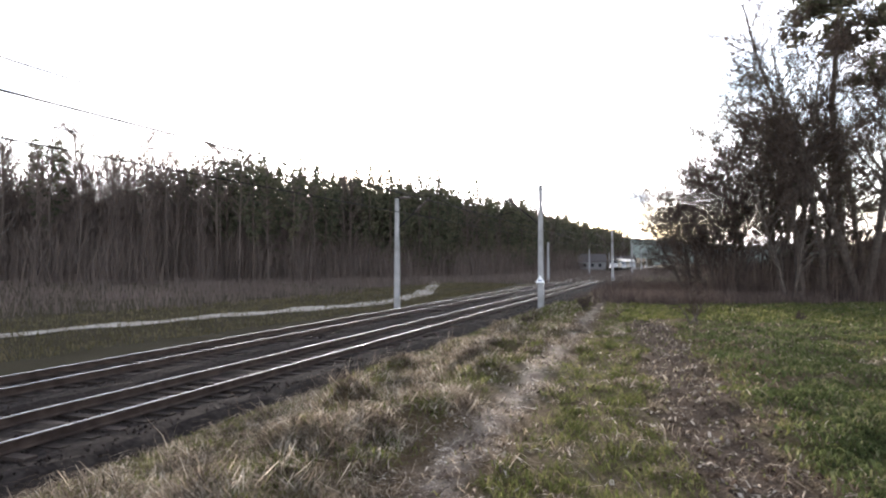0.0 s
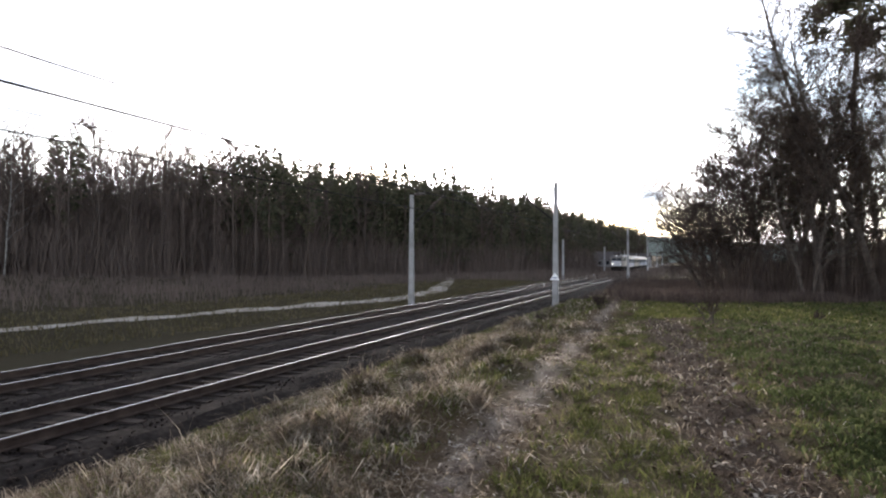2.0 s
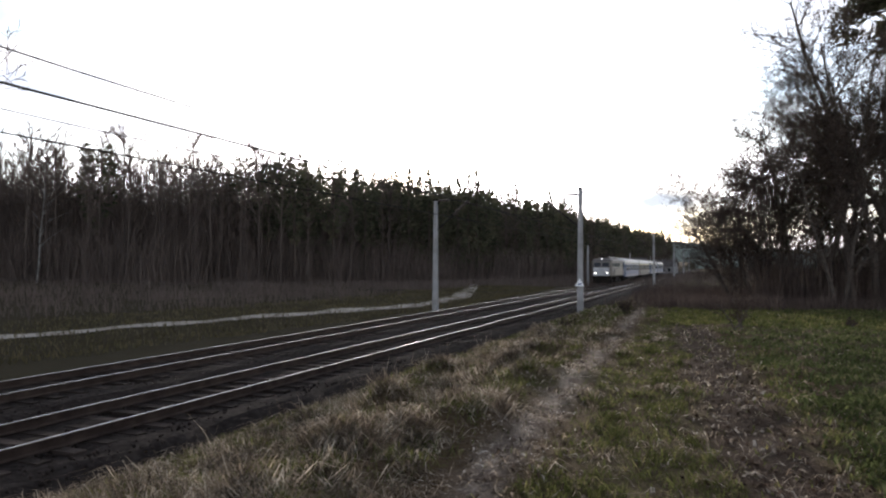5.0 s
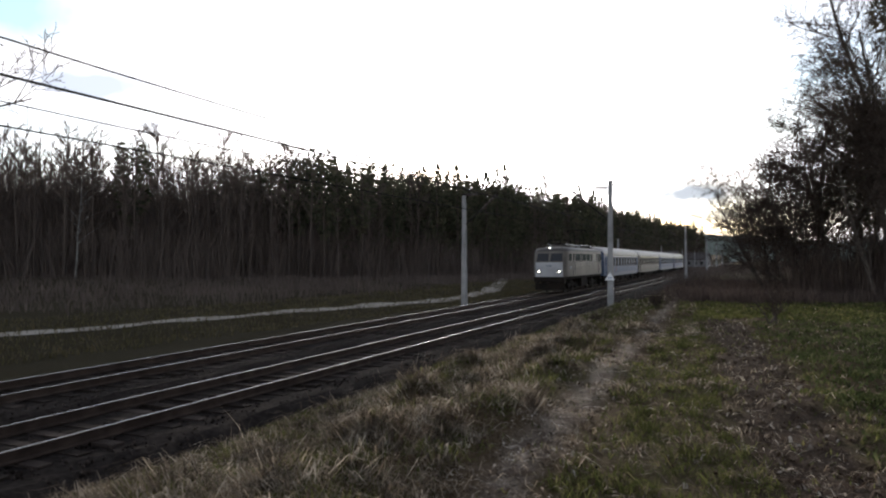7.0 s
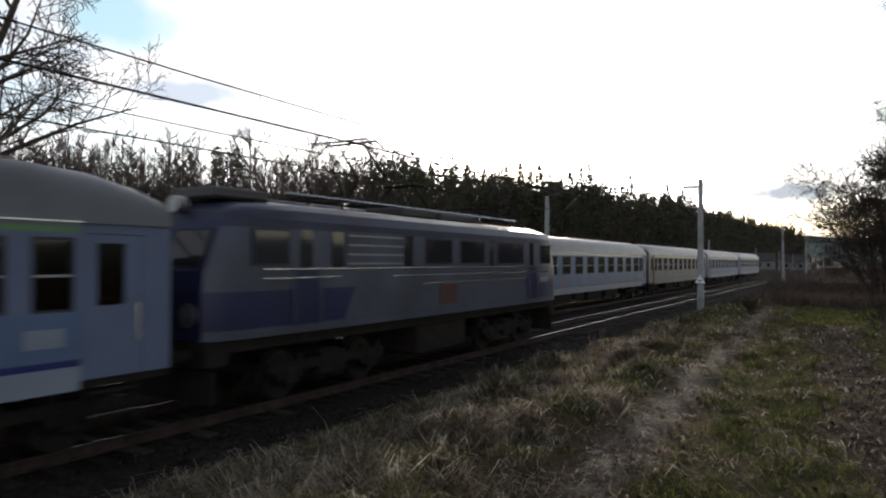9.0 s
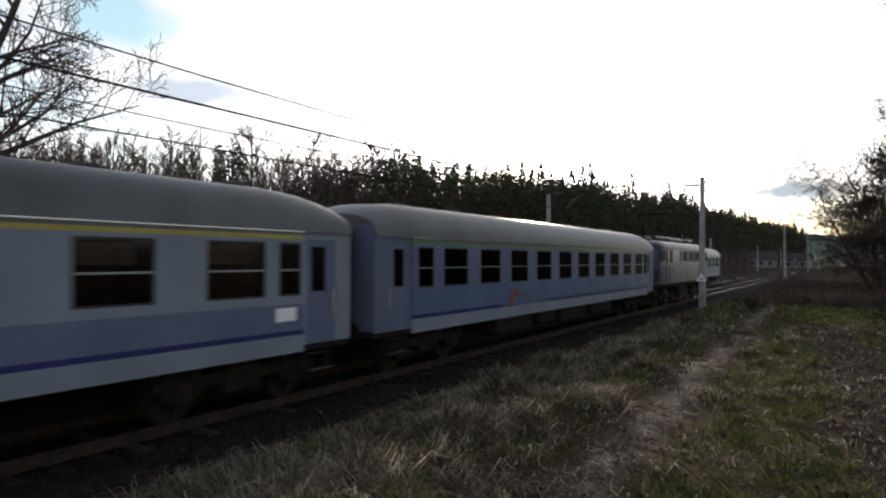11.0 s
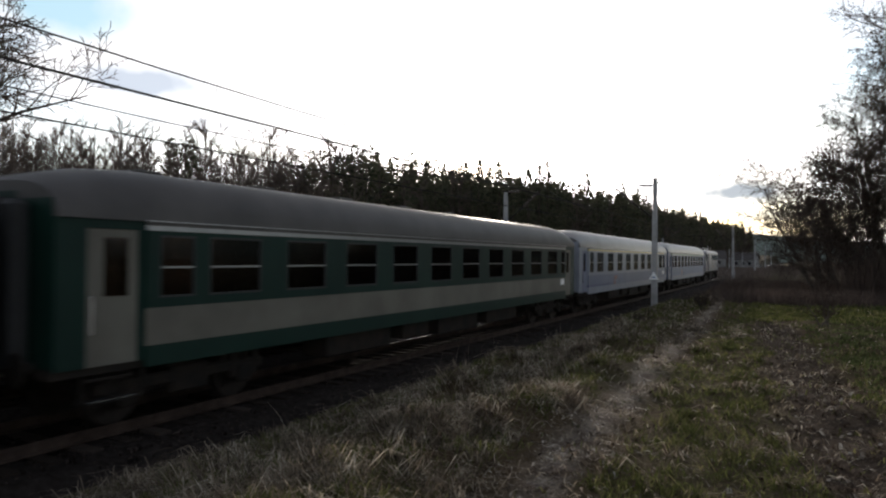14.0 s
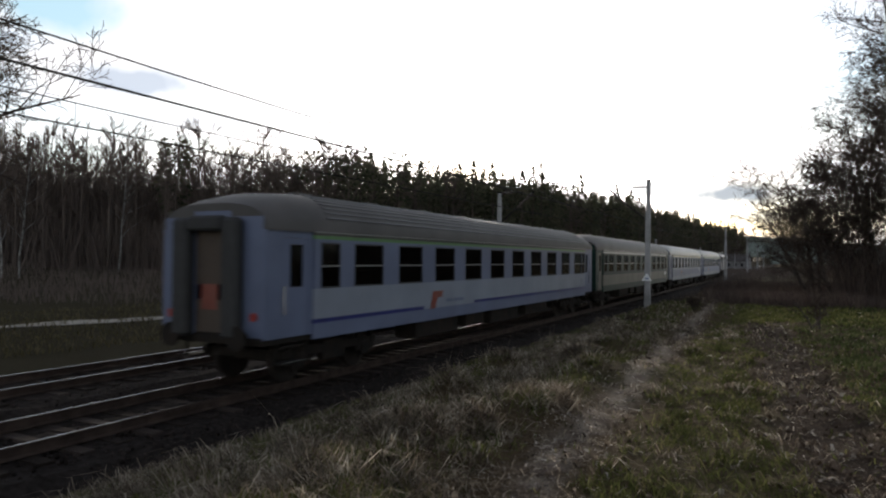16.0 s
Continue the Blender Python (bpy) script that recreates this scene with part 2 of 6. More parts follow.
M = dict(
    steel=material("rail_steel", (0.062, 0.043, 0.034), 0.85, 0.1, (0.03, 0.02, 0.016), 3, 80, spec=0.2),
    polished=material("polished_rail_head", (0.80, 0.79, 0.77), 0.22, 1.0, (0.66, 0.64, 0.62), 4, 120, bump=0.02),
    concrete=material("stained_sleeper_concrete", (0.046, 0.036, 0.031), 0.95, 0, (0.022, 0.017, 0.014), 2.5, 90, bump=0.3, piece=True, spec=0.1),
    pole=material("pole_concrete", (0.29, 0.29, 0.30), 0.8, 0, (0.19, 0.19, 0.19), 1.5, 70, bump=0.25),
    ballast=material("ballast_stone", (0.030, 0.025, 0.023), 1.0, 0, (0.014, 0.011, 0.0095), 9, 45, bump=0.9, spec=0.05),
    stone=material("loose_ballast", (0.042, 0.034, 0.030), 1.0, 0, (0.014, 0.011, 0.0095), 20, 90, island=True, spec=0.05),
    dirt=material("road_dirt", (0.2856, 0.2652, 0.2312), 0.95, 0, (0.1768, 0.1496, 0.1156), 0.8, 14, bump=0.5),
    bark=material("dark_bark", (0.075, 0.06, 0.05), 0.95, 0, (0.035, 0.028, 0.022), 5, 50, bump=0.6),
    pinebark=material("pine_bark", (0.075, 0.052, 0.040), 0.95, 0, (0.040, 0.030, 0.025), 4, 40, bump=0.6),
    birch=material("birch_bark", (0.2475, 0.2430, 0.2295), 0.85, 0, (0.0450, 0.0405, 0.0360), 3.5, 25, bump=0.3),
    # twig ramp lightened: haze over the crowns is held in the colour
    twig=ramp_blades("hazed_bare_twigs", [(0.034, 0.026, 0.023), (0.085, 0.066, 0.054)], translucent=0.05),
    # ramp raised and narrowed: haze over the forest is painted into the wood
    farwood=ramp_blades("hazed_leafless_wood", [(0.078, 0.062, 0.055), (0.102, 0.082, 0.072), (0.130, 0.105, 0.092)], 0.15, translucent=0.15),
    brush=ramp_blades("dark_brush", [(0.04, 0.031, 0.028), (0.075, 0.057, 0.05), (0.12, 0.094, 0.08)], translucent=0.12),
    # needle ramp raised: glare over the backlit trees is put into the colour
    needles=ramp_blades("veiled_pine_needles", [(0.040, 0.045, 0.030), (0.072, 0.076, 0.050), (0.115, 0.105, 0.072)], 0.3, translucent=0.25),
    # dry ramp raised: lens veil over the shaded bank is added to the colour
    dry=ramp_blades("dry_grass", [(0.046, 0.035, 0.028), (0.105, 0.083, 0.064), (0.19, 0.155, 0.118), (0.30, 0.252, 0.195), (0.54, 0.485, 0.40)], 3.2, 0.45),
    green=ramp_blades("green_grass", [(0.042, 0.042, 0.019), (0.066, 0.076, 0.027), (0.105, 0.118, 0.040), (0.19, 0.17, 0.085)], 2.2, 0.45),
    crop=ramp_blades("young_crop", [(0.034, 0.040, 0.019), (0.056, 0.070, 0.028), (0.086, 0.104, 0.042), (0.15, 0.145, 0.08)], 2.6, 0.4),
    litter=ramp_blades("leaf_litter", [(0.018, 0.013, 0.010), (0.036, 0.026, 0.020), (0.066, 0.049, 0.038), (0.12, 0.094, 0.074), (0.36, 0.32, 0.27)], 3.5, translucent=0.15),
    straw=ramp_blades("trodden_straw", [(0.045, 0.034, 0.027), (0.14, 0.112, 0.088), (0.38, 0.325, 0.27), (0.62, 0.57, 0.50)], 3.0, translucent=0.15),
    cable=material("catenary_wire", (0.035, 0.032, 0.030), 0.8, 0.0, bump=0, spec=0.1),
    insulator=material("brown_porcelain", (0.05, 0.032, 0.027), 0.4, 0, bump=0),
    signwhite=material("enamel_sign", (0.75, 0.76, 0.78), 0.4, 0, grain=20, bump=0.02, var=0.1),
    signblue=material("sign_mark", (0.05, 0.10, 0.25), 0.4, 0, bump=0, var=0.1),
    black=material("underframe_black", (0.013, 0.012, 0.011), 0.9, 0.0, (0.022, 0.017, 0.014), 3, 30, spec=0.12),
    wheel=material("wheel_steel", (0.035, 0.028, 0.024), 0.7, 0.3, (0.02, 0.016, 0.014), 5, 40, spec=0.2),
    rubber=material("gangway_rubber", (0.02, 0.02, 0.021), 0.75, 0, bump=0.1),
    frame=material("window_frame_aluminium", (0.2700, 0.2760, 0.2880), 0.35, 0.8, bump=0.02, var=0.2),
    glass=glass_material("tinted_pane", (0.55, 0.48, 0.46)),
    interior=material("compartment_wall", (0.22, 0.14, 0.11), 0.7, 0, bump=0.05),
    seatred=material("seat_cloth", (0.13, 0.04, 0.03), 0.9, 0, bump=0.1),
    blind=material("window_blind", (0.62, 0.60, 0.55), 0.8, 0, bump=0.05, var=0.15),
    roofgrey=material("coach_roof_grey", (0.0892, 0.0918, 0.0977), 0.45, 0.1, (0.0591, 0.0591, 0.0623), 0.9, 30, bump=0.06),
    roofdark=material("sooty_roof", (0.050, 0.045, 0.043), 0.6, 0.0, (0.028, 0.025, 0.024), 0.9, 30, bump=0.08),
    white=material("coach_white", (0.1889, 0.2129, 0.2592), 0.42, 0, (0.1524, 0.1714, 0.2087), 0.8, 25, bump=0.02, spec=0.2),
    lavender=material("coach_pale_blue", (0.1074, 0.1290, 0.1976), 0.42, 0, (0.0867, 0.1039, 0.1601), 0.8, 25, bump=0.02, spec=0.2),
    skyblue=material("coach_light_blue", (0.0832, 0.1227, 0.2100), 0.42, 0, (0.0637, 0.0956, 0.1628), 0.8, 25, bump=0.02, spec=0.2),
    navy=material("coach_navy_stripe", (0.025, 0.03, 0.13), 0.3, 0, bump=0.02, spec=0.25),
    yellow=material("first_class_yellow", (0.3300, 0.2520, 0.0300), 0.35, 0, bump=0.02, var=0.2),
    limegreen=material("second_class_green", (0.0540, 0.1530, 0.0450), 0.35, 0, bump=0.02, var=0.2),
    bottle=material("coach_bottle_green", (0.0055, 0.0231, 0.0176), 0.5, 0, (0.0039, 0.0165, 0.0132), 0.8, 25, bump=0.02, spec=0.15),
    cream=material("coach_cream", (0.1320, 0.1260, 0.1080), 0.5, 0, (0.0900, 0.0840, 0.0720), 0.8, 25, bump=0.02, spec=0.15),
    orange=material("orange_mark", (0.16, 0.034, 0.022), 0.4, 0, bump=0.02, var=0.2),
    locogrey=material("loco_grey", (0.0665, 0.0722, 0.0990), 0.35, 0.0, (0.0434, 0.0462, 0.0620), 0.9, 25, bump=0.03, spec=0.25),
    locoblue=material("loco_blue", (0.018, 0.021, 0.068), 0.3, 0, (0.014, 0.016, 0.046), 0.9, 25, bump=0.03, spec=0.25),
    loconavy=material("loco_roof_navy", (0.03, 0.032, 0.06), 0.4, 0, (0.02, 0.02, 0.035), 0.9, 25, bump=0.03, spec=0.25),
    locored=material("loco_red_mark", (0.06, 0.015, 0.02), 0.4, 0, bump=0.03),
    chrome=material("bright_trim", (0.5250, 0.5320, 0.5460), 0.25, 0.9, bump=0, var=0.1),
    grimewhite=material("loco_white", (0.3542, 0.3657, 0.3895), 0.35, 0, (0.2599, 0.2657, 0.2837), 0.9, 25, bump=0.03),
    beige=material("loco_beige_grey", (0.150, 0.136, 0.118), 0.5, 0, (0.100, 0.088, 0.078), 0.9, 25, bump=0.03, spec=0.3),
    headlight=lamp_material("headlight_glow", (1.0, 0.97, 0.88), 3.5),
    taillight=material("tail_lamp_red", (0.25, 0.02, 0.02), 0.3, 0, bump=0),
    plaster=material("house_plaster", (0.19, 0.19, 0.195), 0.9, 0, (0.13, 0.125, 0.125), 1.0, 20),
    slate=material("dark_roofing", (0.06, 0.05, 0.048), 0.8, 0, (0.035, 0.03, 0.03), 2, 30),
    plank=material("tarred_planks", (0.06, 0.045, 0.035), 0.9, 0, (0.03, 0.022, 0.018), 3, 40, piece=True),
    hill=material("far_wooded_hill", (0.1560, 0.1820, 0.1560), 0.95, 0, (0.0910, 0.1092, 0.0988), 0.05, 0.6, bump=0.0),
)


def ground_material():
    """Soil under the grass: turf, a worn straw path, a leafy rut, the crop field and rough verge, by where it lies."""
    m = bpy.data.materials.new("turf_and_soil")
    m.use_nodes = True
    nt = m.node_tree
    b = nt.nodes["Principled BSDF"]
    b.inputs["Roughness"].default_value, b.inputs["Specular IOR Level"].default_value = 1.0, 0.02
    L = nt.links.new
    tc = nt.nodes.new("ShaderNodeTexCoord")
    sp = nt.nodes.new("ShaderNodeSeparateXYZ")
    L(tc.outputs["Object"], sp.inputs[0])

    def noise_node(s, d=5.0):
        n = nt.nodes.new("ShaderNodeTexNoise")
        n.inputs["Scale"].default_value, n.inputs["Detail"].default_value = s, d
        L(tc.outputs["Object"], n.inputs["Vector"])
        return n.outputs[0]

    def op(kind, a, c=None, clamp=False):
        n = nt.nodes.new("ShaderNodeMath")
        n.operation, n.use_clamp = kind, clamp
        for i, v in enumerate((a, c)):
            if v is None:
                continue
            if isinstance(v, (int, float)):
                n.inputs[i].default_value = v
            else:
                L(v, n.inputs[i])
        return n.outputs[0]

    def mixed(f, c1, c2):
        n = nt.nodes.new("ShaderNodeMixRGB")
        for i, v in enumerate((f, c1, c2)):
            if isinstance(v, tuple):
                n.inputs[i].default_value = (*v, 1)
            else:
                L(v, n.inputs[i])
        return n.outputs[0]

    X, Y = sp.outputs["X"], sp.outputs["Y"]
    big, mid, fine = noise_node(0.45), noise_node(2.5), noise_node(22.0)

    def band(x0, slope, half):
        """1 along a strip whose middle is x0 + slope * y, with a ragged edge."""
        d = op("ABSOLUTE", op("SUBTRACT", X, op("ADD", op("MULTIPLY", Y, slope), x0)))
        d = op("ADD", d, op("MULTIPLY", op("SUBTRACT", mid, 0.5), 0.9))
        return op("MULTIPLY", op("SUBTRACT", half, d), 3.0, True)

    turf = mixed(fine, (0.045, 0.038, 0.021), (0.10, 0.082, 0.046))
    turf = mixed(op("MULTIPLY", op("SUBTRACT", big, 0.42), 6.0, True), turf, mixed(fine, (0.04, 0.028, 0.017), (0.11, 0.08, 0.048)))
    field = mixed(fine, (0.045, 0.036, 0.022), (0.085, 0.072, 0.040))
    col = mixed(op("MULTIPLY", op("SUBTRACT", op("ADD", X, op("MULTIPLY", Y, 0.05)), op("ADD", 1.6, op("MULTIPLY", mid, 1.2))), 2.0, True), turf, field)
    col = mixed(band(0.9, -0.062, 0.65), col, mixed(fine, (0.022, 0.016, 0.012), (0.068, 0.051, 0.039)))
    col = mixed(band(-1.45, -0.052, 0.33), col, mixed(op("MULTIPLY", op("SUBTRACT", mid, 0.40), 5.0, True), mixed(fine, (0.06, 0.046, 0.038), (0.16, 0.125, 0.10)), mixed(fine, (0.13, 0.105, 0.088), (0.44, 0.38, 0.32))))
    col = mixed(op("MULTIPLY", op("SUBTRACT", op("ADD", -6.1, op("MULTIPLY", mid, 0.8)), X), 2.5, True), col, mixed(fine, (0.018, 0.015, 0.012), (0.05, 0.042, 0.033)))
    far = mixed(fine, (0.022, 0.019, 0.013), (0.06, 0.052, 0.032))
    col = mixed(op("MULTIPLY", op("SUBTRACT", -16.6, X), 1.5, True), col, far)
    L(col, b.inputs["Base Color"])
    bp = nt.nodes.new("ShaderNodeBump")
    bp.inputs["Strength"].default_value, bp.inputs["Distance"].default_value = 1.0, 0.06
    L(op("ADD", fine, mid), bp.inputs["Height"])
    L(bp.outputs[0], b.inputs["Normal"])
    return m


M["ground"] = ground_material()


# ---- mesh tools ----
class Shape:
    """Collects boxes, tubes and sheets into one mesh; each face carries the material that is set at the time."""

    def __init__(self):
        self.v, self.f, self.k, self.mats, self.now = [], [], [], [], 0

    def use(self, m):
        if m not in self.mats:
            self.mats.append(m)
        self.now = self.mats.index(m)
        return self

    def add(self, verts, faces):
        n = len(self.v)
        self.v.extend(tuple(p) for p in verts)
        self.f.extend(tuple(n + i for i in q) for q in faces)
        self.k.extend([self.now] * len(faces))
        return self

    def box(self, x0, x1, y0, y1, z0, z1, c=0.0):
        """A box; c cuts its twelve edges."""
        if c <= 0:
            v = [(x, y, z) for z in (z0, z1) for x, y in ((x0, y0), (x1, y0), (x1, y1), (x0, y1))]
            return self.add(v, [(3, 2, 1, 0), (4, 5, 6, 7), (0, 1, 5, 4), (1, 2, 6, 5), (2, 3, 7, 6), (3, 0, 4, 7)])
        v = []
        for z, i in ((z0, c), (z0 + c, 0), (z1 - c, 0), (z1, c)):
            a, b, d, e = x0 + i, x1 - i, y0 + i, y1 - i
            k = c if i == 0 else c * 0.4
            v += [(a + k, d, z), (b - k, d, z), (b, d + k, z), (b, e - k, z), (b - k, e, z), (a + k, e, z), (a, e - k, z), (a, d + k, z)]
        f = [tuple(range(7, -1, -1)), tuple(range(24, 32))]
        for r in range(3):
            f += [(8 * r + i, 8 * r + (i + 1) % 8, 8 * r + 8 + (i + 1) % 8, 8 * r + 8 + i) for i in range(8)]
        return self.add(v, f)

    def tube(self, pts, radii, sides=6, caps=True):
        pts = [Vector(p) for p in pts]
        v, f = [], []
        up = Vector((0, 0, 1))
        for i, p in enumerate(pts):
            d = (pts[min(i + 1, len(pts) - 1)] - pts[max(i - 1, 0)]).normalized()
            a = d.cross(up if abs(d.z) < 0.9 else Vector((1, 0, 0))).normalized()
            b = d.cross(a)
            r = radii[i] if isinstance(radii, (list, tuple)) else radii
            v += [p + (a * math.cos(2 * math.pi * j / sides) + b * math.sin(2 * math.pi * j / sides)) * r for j in range(sides)]
        for i in range(len(pts) - 1):
            f += [(i * sides + j, i * sides + (j + 1) % sides, (i + 1) * sides + (j + 1) % sides, (i + 1) * sides + j) for j in range(sides)]
        if caps:
            f += [tuple(range(sides - 1, -1, -1)), tuple(range(len(v) - sides, len(v)))]
        return self.add(v, f)

    def loft(self, rings, close=True, caps=True):
        """Rings of the same number of points, joined in order."""
        n = len(rings[0])
        v = [p for r in rings for p in r]
        f = []
        for i in range(len(rings) - 1):
            f += [(i * n + j, i * n + (j + 1) % n, (i + 1) * n + (j + 1) % n, (i + 1) * n + j) for j in range(n if close else n - 1)]
        if caps:
            f += [tuple(range(n - 1, -1, -1)), tuple(range(len(v) - n, len(v)))]
        return self.add(v, f)

    def holed(self, x0, x1, y0, y1, z0, z1, hy0, hy1, hz0, hz1):
        """A panel across x with one rectangular hole."""
        o, h = [(y0, z0), (y1, z0), (y1, z1), (y0, z1)], [(hy0, hz0), (hy1, hz0), (hy1, hz1), (hy0, hz1)]
        v = [(x, y, z) for x in (x0, x1) for ring in (o, h) for y, z in ring]
        f = []
        for i in range(4):
            j = (i + 1) % 4
            f += [(i, j, 4 + j, 4 + i), (8 + j, 8 + i, 12 + i, 12 + j), (j, i, 8 + i, 8 + j), (4 + i, 4 + j, 12 + j, 12 + i)]
        return self.add(v, f)

    def mesh(self, name, smooth=False):
        me = bpy.data.meshes.new(name)
        me.from_pydata(self.v, [], self.f)
        for m in self.mats:
            me.materials.append(m)
        me.polygons.foreach_set("material_index", self.k)
        if smooth:
            me.shade_smooth()
            me.set_sharp_from_angle(angle=radians(35))
        me.update()
        return me


def thing(name, label, category, group="", kind="", m=None, data=None):
    ob = tagged(new(name, data), label, category, group, kind)
    if m is not None:
        ob.matrix_basis = m
    return ob


def part(name, shape, parent, label="", smooth=False, m=None):
    me = shape.mesh(name, smooth) if isinstance(shape, Shape) else shape
    ob = tagged(new(name, me), label)
    ob.parent = parent
    if m is not None:
        ob.matrix_basis = m
    return ob


def mesh_np(name, verts, faces, mat):
    """A mesh from arrays; all its faces have the same number of corners."""
    verts, faces = np.asarray(verts, np.float32), np.asarray(faces, np.int32)
    me = bpy.data.meshes.new(name)
    k = faces.shape[1]
    me.vertices.add(len(verts))
    me.vertices.foreach_set("co", verts.ravel())
    me.loops.add(faces.size)
    me.loops.foreach_set("vertex_index", faces.ravel())
    me.polygons.add(len(faces))
    me.polygons.foreach_set("loop_start", np.arange(0, faces.size, k, dtype=np.int32))
    me.materials.append(mat)
    me.update(calc_edges=True)
    return me


# ---- ground ----
def step(a, b, x):
    t = np.clip((x - a) / (b - a), 0, 1)
    return t * t * (3 - 2 * t)


def lumps(x, y):
    return (0.10 * np.sin(1.3 * x + 0.6 * y + 1) * np.sin(0.9 * y - 0.5 * x) + 0.06 * np.sin(2.9 * x - 1.1 * y) * np.sin(2.3 * y + 0.7 * x + 2)
            + 0.03 * np.sin(6.1 * x + 2.0 * y) * np.sin(5.3 * y - 1.7 * x))


HUMPS = [(-4.6, 4.6, 0.30, 0.75), (-3.4, 5.6, 0.26, 0.6), (-5.2, 6.6, 0.22, 0.8), (-3.9, 8.0, 0.28, 0.7), (-5.4, 9.6, 0.22, 0.8), (-4.3, 10.8, 0.26, 0.8),
         (-3.2, 11.6, 0.20, 0.7), (-5.2, 13.2, 0.2, 1.0), (-4.0, 15.5, 0.24, 0.9), (-5.2, 17.5, 0.18, 1.1), (-2.9, 4.1, 0.16, 0.5), (-4.9, 20.5, 0.22, 1.2), (-5.7, 5.2, 0.12, 0.6)]


def ground_z(x, y):
    x, y = np.asarray(x, float), np.asarray(y, float)
    meadow = 0.95 - 0.5 * step(2, 34, y) + 0.25 * step(4, 25, x)
    bank = -0.42 + 0.46 * step(-8.0, -6.3, x)
    z = bank + (meadow - 0.08) * step(-6.5, -2.5, x)
    rough = 1.2 * step(-6.9, -5.4, x) * (1 - 0.8 * step(-3.0, -1.2, x)) + 0.25 * step(-1.2, 1, x)
    z = z + lumps(x, y) * rough * 1.5
    for hx, hy, hh, hr in HUMPS:
        z = z + hh * np.exp(-((x - hx) ** 2 + (y - hy) ** 2) / (hr * hr * 0.55))
    # a brushy dip behind the meadow
    z = z - 0.25 * step(36, 46, y) * step(-6, -2, x)
    left = step(-16.6, -18.5, x)
    z = z * (1 - left) + left * (-0.42 + 0.15 * step(-20, -24, x) + 0.6 * lumps(x * 0.5, y * 0.5) + 9.0 * step(-50, -190, x - 0.15 * y))
    return z


def make_ground():
    xs = np.unique(np.concatenate([np.linspace(-12, 14, 131), np.linspace(-60, -12, 60), np.linspace(14, 60, 36),
                                   np.geomspace(60, 2500, 16), -np.geomspace(60, 2500, 16)]))
    ys = np.unique(np.concatenate([np.linspace(-6, 45, 200), np.linspace(45, 160, 70), np.geomspace(160, 3000, 18), -np.geomspace(6, 600, 16)]))
    X, Y = np.meshgrid(xs, ys)
    Z = ground_z(X, Y)
    n, k = len(xs), len(ys)
    idx = np.arange(n * k).reshape(k, n)
    faces = np.stack([idx[:-1, :-1], idx[:-1, 1:], idx[1:, 1:], idx[1:, :-1]], -1).reshape(-1, 4)
    me = mesh_np("ground", np.stack([X, Y, Z], -1).reshape(-1, 3), faces, M["ground"])
    me.shade_smooth()
    thing("ground", "rough grassy trackside meadow with straw and bare soil", "ground", kind="structure", data=me)


make_ground()


def strip(points, half, lift=0.04, seed=1):
    """A ragged strip of road that lies on the ground."""
    rng = np.random.default_rng(seed)
    pts = []
    for (x0, y0), (x1, y1) in zip(points[:-1], points[1:]):
        n = max(2, int(math.hypot(x1 - x0, y1 - y0) / 1.2))
        pts += [(x0 + (x1 - x0) * i / n, y0 + (y1 - y0) * i / n) for i in range(n)]
    pts.append(points[-1])
    v, f = [], []
    for i, (x, y) in enumerate(pts):
        a, b = pts[max(i - 1, 0)], pts[min(i + 1, len(pts) - 1)]
        d = Vector((b[0] - a[0], b[1] - a[1])).normalized()
        w = half * (1 + 0.25 * (rng.random() - 0.5))
        for s in (-1, -0.5, 0, 0.5, 1):
            px, py = x - d.y * w * s, y + d.x * w * s
            v.append((px, py, float(ground_z(px, py)) + lift + (0.05 if s == 0 else 0)))
    for i in range(len(pts) - 1):
        f += [(5 * i + j, 5 * i + j + 1, 5 * i + 6 + j, 5 * i + 5 + j) for j in range(4)]
    return v, f


def make_road():
    v, f = strip([(-42, -30), (-31, 2), (-26, 20), (-23.2, 34), (-20.6, 48), (-22.5, 62), (-29, 84), (-36, 105)], 0.85)
    thing("road", "pale dirt track beside the railway", "road", kind="structure", data=mesh_np("road", v, f, M["dirt"]))


make_road()

# ---- railway ----
NEAR, FAR, GAUGE = -10.12, -14.21, 1.435


